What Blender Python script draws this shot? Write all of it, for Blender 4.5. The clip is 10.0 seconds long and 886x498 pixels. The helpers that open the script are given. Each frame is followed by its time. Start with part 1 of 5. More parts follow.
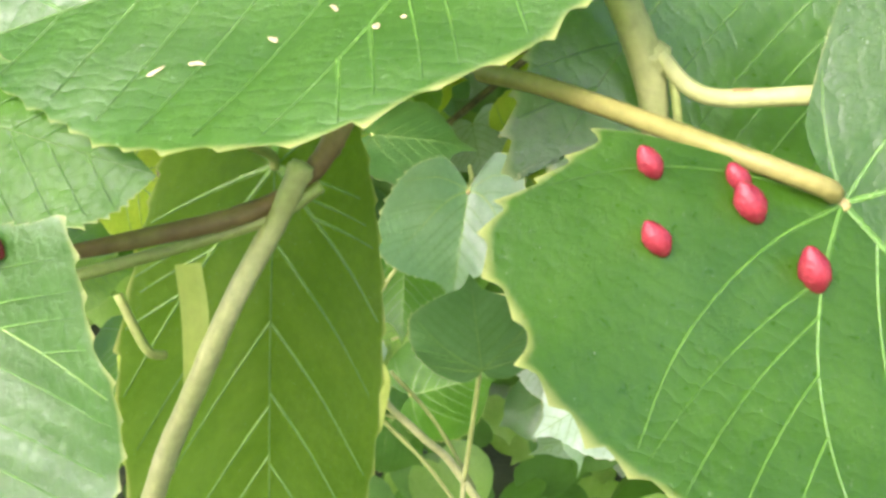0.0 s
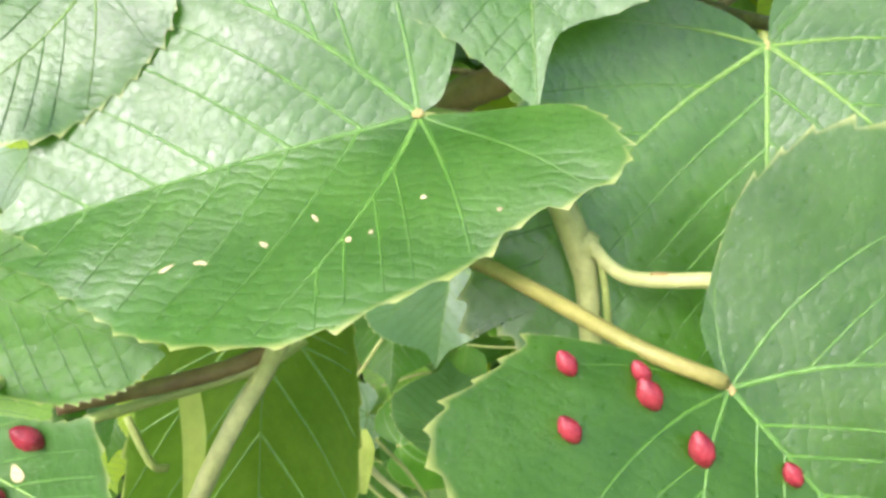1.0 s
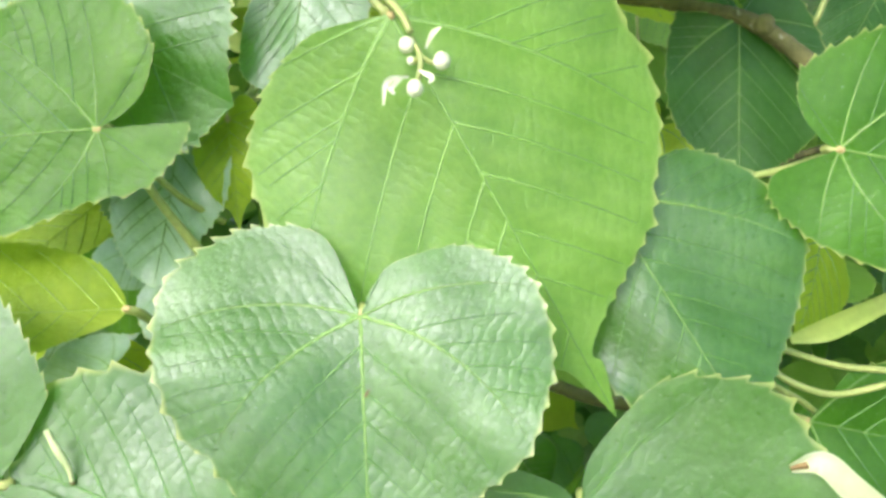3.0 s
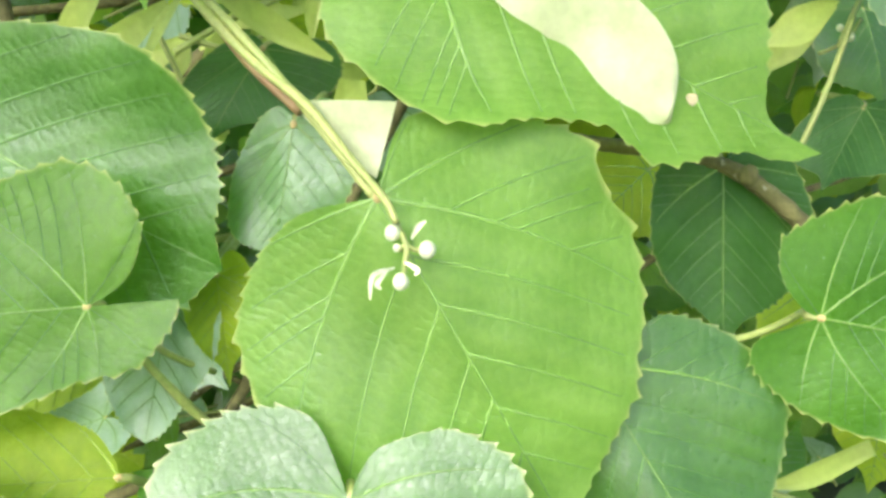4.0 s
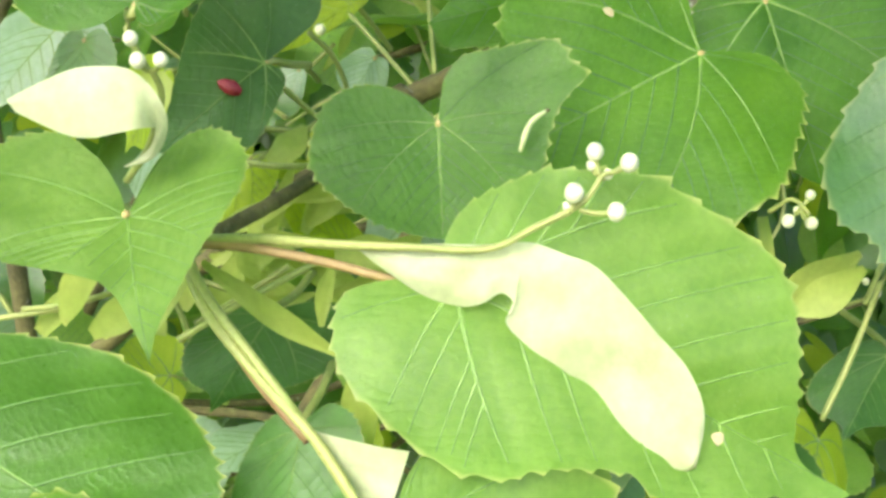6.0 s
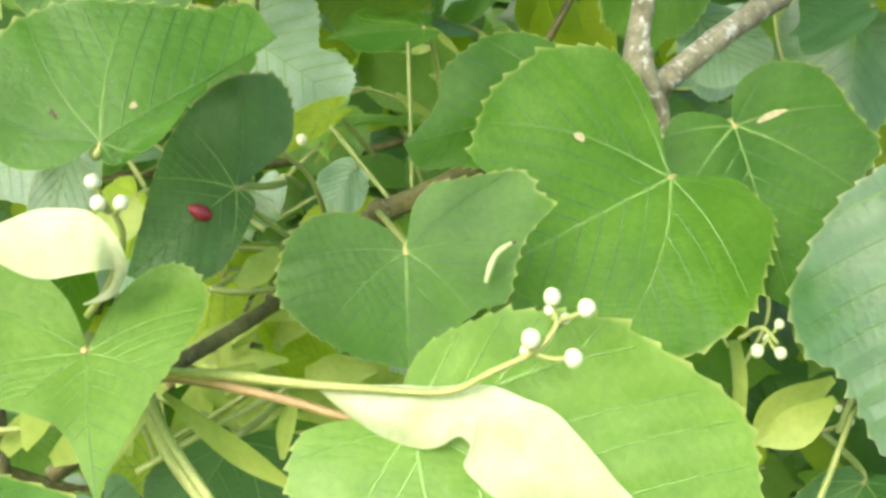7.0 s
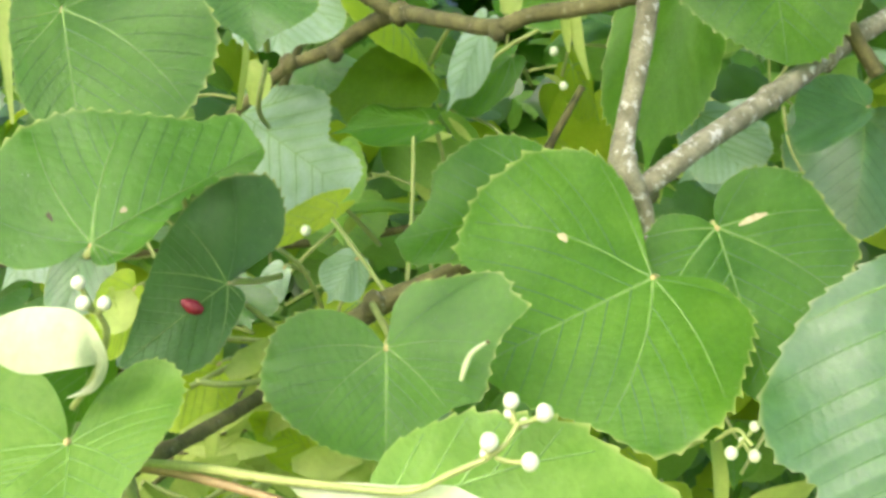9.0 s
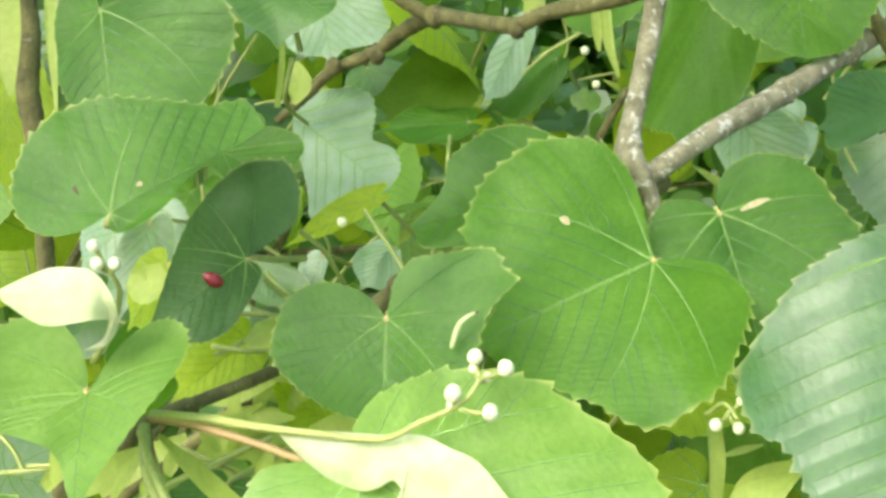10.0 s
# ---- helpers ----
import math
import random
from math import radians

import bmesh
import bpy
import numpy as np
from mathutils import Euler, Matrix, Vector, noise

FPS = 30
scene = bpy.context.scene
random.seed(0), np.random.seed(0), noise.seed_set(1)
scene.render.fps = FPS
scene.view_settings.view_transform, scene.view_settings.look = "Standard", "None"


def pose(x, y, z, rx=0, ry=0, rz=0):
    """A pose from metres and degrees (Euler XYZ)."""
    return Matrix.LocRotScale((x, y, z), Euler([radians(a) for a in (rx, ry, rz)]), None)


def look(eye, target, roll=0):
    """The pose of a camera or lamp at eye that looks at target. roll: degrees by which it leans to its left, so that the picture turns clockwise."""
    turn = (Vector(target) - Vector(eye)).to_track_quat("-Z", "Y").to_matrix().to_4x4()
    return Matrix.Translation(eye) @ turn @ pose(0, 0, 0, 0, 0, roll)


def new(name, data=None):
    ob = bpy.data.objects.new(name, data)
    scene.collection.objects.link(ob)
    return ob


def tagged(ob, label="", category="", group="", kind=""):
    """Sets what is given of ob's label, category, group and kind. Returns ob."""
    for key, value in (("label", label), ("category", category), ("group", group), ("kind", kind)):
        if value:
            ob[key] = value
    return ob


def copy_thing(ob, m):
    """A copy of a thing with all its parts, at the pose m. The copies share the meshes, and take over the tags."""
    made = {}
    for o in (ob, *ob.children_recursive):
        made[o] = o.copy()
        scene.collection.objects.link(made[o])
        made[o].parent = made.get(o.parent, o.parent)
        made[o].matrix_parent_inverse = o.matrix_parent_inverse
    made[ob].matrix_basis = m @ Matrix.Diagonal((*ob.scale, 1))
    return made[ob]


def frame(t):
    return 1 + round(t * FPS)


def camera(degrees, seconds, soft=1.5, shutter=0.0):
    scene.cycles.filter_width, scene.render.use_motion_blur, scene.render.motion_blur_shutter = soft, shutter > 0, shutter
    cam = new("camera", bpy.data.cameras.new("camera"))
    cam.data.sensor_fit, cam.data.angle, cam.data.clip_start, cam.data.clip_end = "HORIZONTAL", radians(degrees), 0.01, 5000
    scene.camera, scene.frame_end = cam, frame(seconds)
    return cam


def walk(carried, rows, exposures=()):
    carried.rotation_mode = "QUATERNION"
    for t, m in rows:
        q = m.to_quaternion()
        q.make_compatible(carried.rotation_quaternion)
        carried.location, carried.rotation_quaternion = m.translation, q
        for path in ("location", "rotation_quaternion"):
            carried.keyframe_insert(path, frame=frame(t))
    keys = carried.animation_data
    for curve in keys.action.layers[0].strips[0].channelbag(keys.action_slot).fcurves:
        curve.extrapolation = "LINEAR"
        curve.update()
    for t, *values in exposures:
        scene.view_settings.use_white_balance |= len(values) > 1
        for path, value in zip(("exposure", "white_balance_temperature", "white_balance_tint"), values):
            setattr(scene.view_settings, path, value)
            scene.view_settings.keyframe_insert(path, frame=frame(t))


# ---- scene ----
cam = camera(50.0, 10.0, soft=3.2)
PATH = [
    (0.0, pose(-0.00000, 0.00000, 1.30000, 90, 0, 3.58) @ pose(0, 0, 0, -18.51, 0, 0) @ pose(0, 0, 0, 0, 0, -0.80)),
    (0.5, pose(-0.00241, -0.00763, 1.31062, 90, 0, 3.04) @ pose(0, 0, 0, -18.07, 0, 0) @ pose(0, 0, 0, 0, 0, 0.19)),
    (1.0, pose(0.00646, -0.01537, 1.32728, 90, 0, 3.41) @ pose(0, 0, 0, -17.22, 0, 0) @ pose(0, 0, 0, 0, 0, -0.04)),
    (1.5, pose(0.01764, -0.02491, 1.34368, 90, 0, 3.40) @ pose(0, 0, 0, -13.46, 0, 0) @ pose(0, 0, 0, 0, 0, -0.15)),
    (2.0, pose(0.02438, -0.02766, 1.35606, 90, 0, 2.32) @ pose(0, 0, 0, -11.34, 0, 0) @ pose(0, 0, 0, 0, 0, 0.17)),
    (2.5, pose(0.02888, -0.02567, 1.37870, 90, 0, 2.27) @ pose(0, 0, 0, -11.48, 0, 0) @ pose(0, 0, 0, 0, 0, -0.18)),
    (3.0, pose(0.03144, -0.02377, 1.39743, 90, 0, 2.40) @ pose(0, 0, 0, -10.99, 0, 0) @ pose(0, 0, 0, 0, 0, -0.30)),
    (3.2, pose(0.03108, -0.02264, 1.40397, 90, 0, 2.13) @ pose(0, 0, 0, -10.24, 0, 0) @ pose(0, 0, 0, 0, 0, -0.61)),
    (4.3, pose(0.03617, -0.01623, 1.44755, 90, 0, 2.05) @ pose(0, 0, 0, -13.15, 0, 0) @ pose(0, 0, 0, 0, 0, -0.54)),
    (4.5, pose(0.03848, -0.01461, 1.45362, 90, 0, 2.18) @ pose(0, 0, 0, -13.37, 0, 0) @ pose(0, 0, 0, 0, 0, -0.42)),
    (5.0, pose(0.03488, -0.00728, 1.46749, 90, 0, 2.17) @ pose(0, 0, 0, -13.55, 0, 0) @ pose(0, 0, 0, 0, 0, -0.14)),
    (5.5, pose(0.03224, -0.00086, 1.48365, 90, 0, 2.16) @ pose(0, 0, 0, -13.38, 0, 0) @ pose(0, 0, 0, 0, 0, 0.17)),
    (6.0, pose(0.02932, 0.00286, 1.49631, 90, 0, 2.08) @ pose(0, 0, 0, -11.50, 0, 0) @ pose(0, 0, 0, 0, 0, 0.81)),
    (6.2, pose(0.03081, 0.00371, 1.50135, 90, 0, 2.04) @ pose(0, 0, 0, -10.43, 0, 0) @ pose(0, 0, 0, 0, 0, 0.86)),
    (7.3, pose(0.03795, 0.00707, 1.51097, 90, 0, 2.16) @ pose(0, 0, 0, -5.93, 0, 0) @ pose(0, 0, 0, 0, 0, 1.53)),
    (7.5, pose(0.03819, 0.00875, 1.51283, 90, 0, 2.07) @ pose(0, 0, 0, -5.12, 0, 0) @ pose(0, 0, 0, 0, 0, 1.56)),
    (8.0, pose(0.03819, 0.01011, 1.51561, 90, 0, 2.40) @ pose(0, 0, 0, -3.60, 0, 0) @ pose(0, 0, 0, 0, 0, 1.59)),
    (8.5, pose(0.04021, 0.00806, 1.51599, 90, 0, 3.29) @ pose(0, 0, 0, -3.03, 0, 0) @ pose(0, 0, 0, 0, 0, 1.62)),
    (9.0, pose(0.05034, -0.00174, 1.51615, 90, 0, 4.38) @ pose(0, 0, 0, -2.61, 0, 0) @ pose(0, 0, 0, 0, 0, 2.14)),
    (9.5, pose(0.06914, -0.00915, 1.50654, 90, 0, 7.73) @ pose(0, 0, 0, -1.99, 0, 0) @ pose(0, 0, 0, 0, 0, 2.23)),
    (10.0, pose(0.07720, -0.01449, 1.50720, 90, 0, 10.05) @ pose(0, 0, 0, -1.74, 0, 0) @ pose(0, 0, 0, 0, 0, 2.31)),
]
walk(cam, PATH, [(0.0, 2.03, 6150, 26), (1.0, 1.8, 6000, 18), (2.0, 1.77, 5850, 14), (4.5, 1.9, 6100, 16), (7.5, 2.06, 6400, 14), (10.0, 2.1, 6350, 13)])

# ---- light: bright overcast summer sky ----
world = bpy.data.worlds.new("overcast_sky")
scene.world = world
world.use_nodes = True
wn = world.node_tree.nodes
sky = wn.new("ShaderNodeTexSky")
sky.sky_type = "NISHITA"
sky.sun_disc = False
sky.sun_elevation = radians(42)
sky.sun_rotation = radians(207)
sky.dust_density = 4.0
sky.air_density = 1.0
world.node_tree.links.new(sky.outputs[0], wn["Background"].inputs[0])
wn["Background"].inputs[1].default_value = 0.15
sun_data = bpy.data.lights.new("sun", "SUN")
sun_data.energy, sun_data.angle, sun_data.color = 1.15, radians(36), (1.0, 0.98, 0.95)
sun = new("sun", sun_data)
sun.matrix_world = look((-1.6, -3.2, 4.6), (0.0, 0.0, 1.4))


# ---- materials ----
def nodes_of(mat):
    mat.use_nodes = True
    nt = mat.node_tree
    return nt, nt.nodes, nt.links, nt.nodes["Principled BSDF"]


def ramp(nodes, stops):
    r = nodes.new("ShaderNodeValToRGB")
    els = r.color_ramp.elements
    while len(els) < len(stops):
        els.new(0.5)
    for e, (p, c) in zip(els, stops):
        e.position, e.color = p, (*c, 1)
    return r


def noise_node(nodes, links, coord, scale, detail=4, rough=0.55):
    n = nodes.new("ShaderNodeTexNoise")
    n.inputs["Scale"].default_value = scale
    n.inputs["Detail"].default_value = detail
    n.inputs["Roughness"].default_value = rough
    links.new(coord, n.inputs["Vector"])
    return n


def mix_rgb(nodes, links, fac, a, b, mode="MIX"):
    m = nodes.new("ShaderNodeMix")
    m.data_type, m.blend_type = "RGBA", mode
    if isinstance(fac, float):
        m.inputs[0].default_value = fac
    else:
        links.new(fac, m.inputs[0])
    for s, v in ((m.inputs[6], a), (m.inputs[7], b)):
        if isinstance(v, tuple):
            s.default_value = (*v, 1)
        else:
            links.new(v, s)
    return m.outputs[2]


def leaf_material(name, dark, light, through_colour, trans=0.35, rough=0.38, gloss=0.5):
    """Waxy leaf: mottled green with a fine vein net, painted groove shade, gloss, and light let through."""
    mat = bpy.data.materials.new(name)
    nt, nodes, links, bsdf = nodes_of(mat)
    uv = nodes.new("ShaderNodeTexCoord")
    info = nodes.new("ShaderNodeObjectInfo")
    shift = nodes.new("ShaderNodeVectorMath")
    shift.operation = "MULTIPLY_ADD"
    links.new(info.outputs["Random"], shift.inputs[0])
    shift.inputs[1].default_value = (3.7, 5.3, 1.9)
    links.new(uv.outputs["UV"], shift.inputs[2])
    co = shift.outputs[0]
    big = noise_node(nodes, links, co, 2.2, 3)
    fine = noise_node(nodes, links, co, 26, 4, 0.6)
    col = ramp(nodes, ((0.26, dark), (0.76, light)))
    links.new(big.outputs[0], col.inputs[0])
    speck = ramp(nodes, ((0.32, (0.80, 0.84, 0.76)), (0.7, (1.14, 1.11, 1.12))))
    links.new(fine.outputs[0], speck.inputs[0])
    c1 = mix_rgb(nodes, links, 0.6, col.outputs[0], speck.outputs[0], "MULTIPLY")
    net = nodes.new("ShaderNodeTexVoronoi")
    net.feature = "DISTANCE_TO_EDGE"
    net.inputs["Scale"].default_value = 34
    wob = mix_rgb(nodes, links, 0.06, co, fine.outputs["Color"])
    links.new(wob, net.inputs["Vector"])
    net_r = ramp(nodes, ((0.0, (1, 1, 1)), (0.09, (0, 0, 0))))
    links.new(net.outputs["Distance"], net_r.inputs[0])
    lift = nodes.new("ShaderNodeMath")
    lift.operation = "MULTIPLY"
    links.new(net_r.outputs[0], lift.inputs[0])
    lift.inputs[1].default_value = 0.035
    c2 = mix_rgb(nodes, links, lift.outputs[0], c1, tuple(min(1, v * 1.7 + 0.03) for v in light))
    dust = noise_node(nodes, links, co, 85, 2, 0.5)
    dust_r = ramp(nodes, ((0.70, (0, 0, 0)), (0.76, (0.55, 0.55, 0.55))))
    links.new(dust.outputs[0], dust_r.inputs[0])
    c2 = mix_rgb(nodes, links, dust_r.outputs[0], c2, (0.42, 0.50, 0.32))
    rim = nodes.new("ShaderNodeAttribute")
    rim.attribute_name = "rim"
    edge = ramp(nodes, ((0.964, (0, 0, 0)), (0.998, (0.85, 0.85, 0.85))))
    links.new(rim.outputs["Fac"], edge.inputs[0])
    near = nodes.new("ShaderNodeAttribute")
    near.attribute_name = "near_vein"
    # shade in the vein grooves, painted as darker green along the veins
    groove_shade = ramp(nodes, ((0.15, (1.0, 1.0, 1.0)), (0.8, (0.80, 0.88, 0.72))))
    links.new(near.outputs["Fac"], groove_shade.inputs[0])
    c2 = mix_rgb(nodes, links, 0.85, c2, groove_shade.outputs[0], "MULTIPLY")
    patch = noise_node(nodes, links, co, 4.5, 3, 0.6)
    patch_r = ramp(nodes, ((0.36, (0.84, 0.89, 0.78)), (0.66, (1.10, 1.07, 1.12))))
    links.new(patch.outputs[0], patch_r.inputs[0])
    c2 = mix_rgb(nodes, links, 0.9, c2, patch_r.outputs[0], "MULTIPLY")
    c2 = mix_rgb(nodes, links, edge.outputs[0], c2, (0.46, 0.50, 0.14))
    tone = nodes.new("ShaderNodeHueSaturation")
    val = nodes.new("ShaderNodeMapRange")
    val.inputs["To Min"].default_value, val.inputs["To Max"].default_value = 0.8, 1.2
    links.new(info.outputs["Random"], val.inputs["Value"])
    links.new(val.outputs[0], tone.inputs["Value"])
    links.new(c2, tone.inputs["Color"])
    links.new(tone.outputs[0], bsdf.inputs["Base Color"])
    bsdf.inputs["Roughness"].default_value = rough
    wax = ramp(nodes, ((0.34, (gloss * 0.85,) * 3), (0.68, (min(1.0, gloss * 1.12),) * 3)))
    links.new(patch.outputs[0], wax.inputs[0])
    links.new(wax.outputs[0], bsdf.inputs["Specular IOR Level"])
    bsdf.inputs["Coat Weight"].default_value = max(0.0, gloss * 1.1 - 0.52)
    bsdf.inputs["Coat Roughness"].default_value = 0.28
    rr = ramp(nodes, ((0.3, (rough - 0.08,) * 3), (0.7, (rough + 0.12,) * 3)))
    links.new(fine.outputs[0], rr.inputs[0])
    links.new(rr.outputs[0], bsdf.inputs["Roughness"])
    # fine relief: puffed cells between the small veins, and pores
    cell = nodes.new("ShaderNodeMath")
    cell.operation = "MINIMUM"
    links.new(net.outputs["Distance"], cell.inputs[0])
    cell.inputs[1].default_value = 0.055
    both = nodes.new("ShaderNodeMath")
    both.operation = "MULTIPLY_ADD"
    links.new(fine.outputs[0], both.inputs[0])
    both.inputs[1].default_value = 0.36
    links.new(cell.outputs[0], both.inputs[2])
    # rungs of tertiary veins that cross between the side veins
    sep = nodes.new("ShaderNodeSeparateXYZ")
    links.new(uv.outputs["UV"], sep.inputs[0])

    def math_node(op, a, b_):
        m = nodes.new("ShaderNodeMath")
        m.operation = op
        for s_, v_ in zip(m.inputs, (a, b_)):
            if isinstance(v_, (int, float)):
                s_.default_value = v_
            else:
                links.new(v_, s_)
        return m.outputs[0]

    along = math_node("ADD", math_node("MULTIPLY", math_node("ABSOLUTE", sep.outputs[0], 0), 0.86), math_node("MULTIPLY", sep.outputs[1], 0.5))
    mid_noise = noise_node(nodes, links, co, 8, 3)
    phase = math_node("ADD", math_node("MULTIPLY", along, 66.0), math_node("MULTIPLY", mid_noise.outputs[0], 8.0))
    by_vein = math_node("MULTIPLY", math_node("ADD", math_node("MULTIPLY", near.outputs["Fac"], 0.15), 0.065), math_node("MULTIPLY", patch.outputs[0], 1.7))
    rung = math_node("MULTIPLY", math_node("POWER", math_node("ABSOLUTE", math_node("SINE", phase, 0), 0), 0.6), by_vein)
    relief = math_node("ADD", math_node("ADD", both.outputs[0], rung), math_node("MULTIPLY", mid_noise.outputs[0], 0.55))
    bump = nodes.new("ShaderNodeBump")
    bump.inputs["Strength"].default_value = 0.68
    bump.inputs["Distance"].default_value = 0.0007
    links.new(relief, bump.inputs["Height"])
    links.new(bump.outputs[0], bsdf.inputs["Normal"])
    glow = nodes.new("ShaderNodeBsdfTranslucent")
    tc = mix_rgb(nodes, links, 0.5, through_colour, speck.outputs[0], "MULTIPLY")
    links.new(tc, glow.inputs["Color"])
    links.new(bump.outputs[0], glow.inputs["Normal"])
    mix = nodes.new("ShaderNodeMixShader")
    mix.inputs[0].default_value = trans
    links.new(bsdf.outputs[0], mix.inputs[1])
    links.new(glow.outputs[0], mix.inputs[2])
    links.new(mix.outputs[0], nodes["Material Output"].inputs["Surface"])
    return mat


def plain_material(name, a, b, scale, rough=0.6, bump_height=0.0005, stretch=(1, 1, 1), trans=0.0, fleck=None):
    """Two-tone mottled surface in object space."""
    mat = bpy.data.materials.new(name)
    nt, nodes, links, bsdf = nodes_of(mat)
    tc = nodes.new("ShaderNodeTexCoord")
    mp = nodes.new("ShaderNodeMapping")
    mp.inputs["Scale"].default_value = stretch
    links.new(tc.outputs["Object"], mp.inputs["Vector"])
    n1 = noise_node(nodes, links, mp.outputs[0], scale, 5)
    n2 = noise_node(nodes, links, mp.outputs[0], scale * 6, 4)
    col = ramp(nodes, ((0.32, a), (0.68, b)))
    links.new(n1.outputs[0], col.inputs[0])
    fine = ramp(nodes, ((0.3, (0.75, 0.75, 0.75)), (0.7, (1.15, 1.15, 1.15))))
    links.new(n2.outputs[0], fine.inputs[0])
    skin = mix_rgb(nodes, links, 0.7, col.outputs[0], fine.outputs[0], "MULTIPLY")
    if fleck:
        n3 = noise_node(nodes, links, mp.outputs[0], fleck[0], 6, 0.7)
        spot = ramp(nodes, ((fleck[1], (0, 0, 0)), (fleck[1] + 0.05, (0.9, 0.9, 0.9))))
        links.new(n3.outputs[0], spot.inputs[0])
        skin = mix_rgb(nodes, links, spot.outputs[0], skin, fleck[2])
    links.new(skin, bsdf.inputs["Base Color"])
    bsdf.inputs["Roughness"].default_value = rough
    bump = nodes.new("ShaderNodeBump")
    bump.inputs["Strength"].default_value = 0.5
    bump.inputs["Distance"].default_value = bump_height
    links.new(n2.outputs[0], bump.inputs["Height"])
    links.new(bump.outputs[0], bsdf.inputs["Normal"])
    if trans:
        glow = nodes.new("ShaderNodeBsdfTranslucent")
        glow.inputs["Color"].default_value = (*b, 1)
        mix = nodes.new("ShaderNodeMixShader")
        mix.inputs[0].default_value = trans
        links.new(bsdf.outputs[0], mix.inputs[1])
        links.new(glow.outputs[0], mix.inputs[2])
        links.new(mix.outputs[0], nodes["Material Output"].inputs["Surface"])
    return mat


LEAF = {
    "green": leaf_material("leaf_green", (0.038, 0.120, 0.011), (0.075, 0.195, 0.019), (0.22, 0.50, 0.02), rough=0.34, gloss=0.72),
    "deep": leaf_material("leaf_deep", (0.032, 0.108, 0.007), (0.076, 0.195, 0.014), (0.21, 0.5, 0.02), rough=0.36, gloss=0.30),
    "pale": leaf_material("leaf_pale", (0.046, 0.145, 0.024), (0.088, 0.225, 0.042), (0.24, 0.5, 0.05), rough=0.36, gloss=0.95),
    "light": leaf_material("leaf_light", (0.118, 0.24, 0.028), (0.21, 0.375, 0.06), (0.38, 0.65, 0.06), 0.4, rough=0.40, gloss=0.5),
    # dark and gray: shade among the foliage put into the leaf colour
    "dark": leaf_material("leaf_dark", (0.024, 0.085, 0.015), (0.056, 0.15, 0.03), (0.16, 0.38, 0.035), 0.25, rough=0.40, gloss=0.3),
    # lit and olive: base colour yellowed to stand in for light from behind
    "lit": leaf_material("leaf_lit_through", (0.21, 0.32, 0.013), (0.33, 0.44, 0.022), (0.58, 0.74, 0.03), 0.5, 0.5, 0.3),
    "olive": leaf_material("leaf_backlit", (0.060, 0.140, 0.008), (0.10, 0.19, 0.012), (0.30, 0.46, 0.015), 0.5, 0.5, 0.3),
    "glossy": leaf_material("leaf_glossy", (0.027, 0.096, 0.005), (0.058, 0.158, 0.009), (0.22, 0.48, 0.02), rough=0.33, gloss=0.62),
    "gray": leaf_material("leaf_shaded", (0.052, 0.14, 0.036), (0.09, 0.20, 0.06), (0.2, 0.42, 0.07), 0.3, gloss=0.8),
    "fresh": leaf_material("leaf_fresh", (0.050, 0.148, 0.008), (0.112, 0.245, 0.018), (0.26, 0.54, 0.02), 0.38, rough=0.38, gloss=0.36),
    # sheen of reflected sky put into a pale bluish base colour
    "skylit": leaf_material("leaf_sky_sheen", (0.22, 0.35, 0.21), (0.36, 0.50, 0.34), (0.28, 0.5, 0.16), 0.35, 0.45, 0.9),
}
def vein_material(name, dim, bright):
    """Yellowish near the joint of the veins, sinking to leaf green further out."""
    mat = plain_material(name, dim, bright, 300, 0.45)
    nt, nodes, links, bsdf = nodes_of(mat)
    out = nodes.new("ShaderNodeAttribute")
    out.attribute_name = "near_vein"
    base = bsdf.inputs["Base Color"].links[0].from_socket
    bsdf.inputs["Roughness"].default_value = 0.36
    bsdf.inputs["Specular IOR Level"].default_value = 0.5
    r = ramp(nodes, ((0.08, (0, 0, 0)), (0.75, (0.15, 0.15, 0.15))))
    links.new(out.outputs["Fac"], r.inputs[0])
    links.new(mix_rgb(nodes, links, r.outputs[0], base, (0.075, 0.19, 0.028)), bsdf.inputs["Base Color"])
    return mat


VEIN = vein_material("vein", (0.122, 0.258, 0.030), (0.188, 0.328, 0.056))
VEIN_YELLOW = vein_material("yellow_vein", (0.23, 0.34, 0.018), (0.34, 0.45, 0.035))
VEIN_LIGHT = vein_material("light_vein", (0.125, 0.258, 0.032), (0.185, 0.335, 0.055))
VEIN_FINE = vein_material("side_vein", (0.066, 0.182, 0.018), (0.102, 0.232, 0.030))
PETIOLE = plain_material("petiole", (0.26, 0.33, 0.08), (0.34, 0.38, 0.11), 120, 0.5)
HUB = plain_material("leaf_hub", (0.36, 0.30, 0.10), (0.48, 0.38, 0.15), 400, 0.6)
BRACT = plain_material("bract", (0.50, 0.58, 0.27), (0.68, 0.73, 0.45), 90, 0.5, trans=0.4)
BUD = plain_material("bud", (0.52, 0.59, 0.30), (0.74, 0.77, 0.52), 400, 0.6)
GALL = plain_material("gall", (0.19, 0.010, 0.020), (0.38, 0.045, 0.055), 350, 0.27)
BARK = plain_material("bark", (0.062, 0.062, 0.018), (0.175, 0.165, 0.052), 130, 0.85, 0.0012, fleck=(170, 0.62, (0.30, 0.29, 0.20)))
SCAR = plain_material("scar", (0.36, 0.32, 0.14), (0.52, 0.47, 0.26), 500, 0.7)
REDSTALK = plain_material("red_stalk", (0.25, 0.19, 0.06), (0.36, 0.25, 0.10), 120, 0.5)
BUFFSTALK = plain_material("buff_stalk", (0.19, 0.19, 0.040), (0.30, 0.27, 0.075), 120, 0.5)
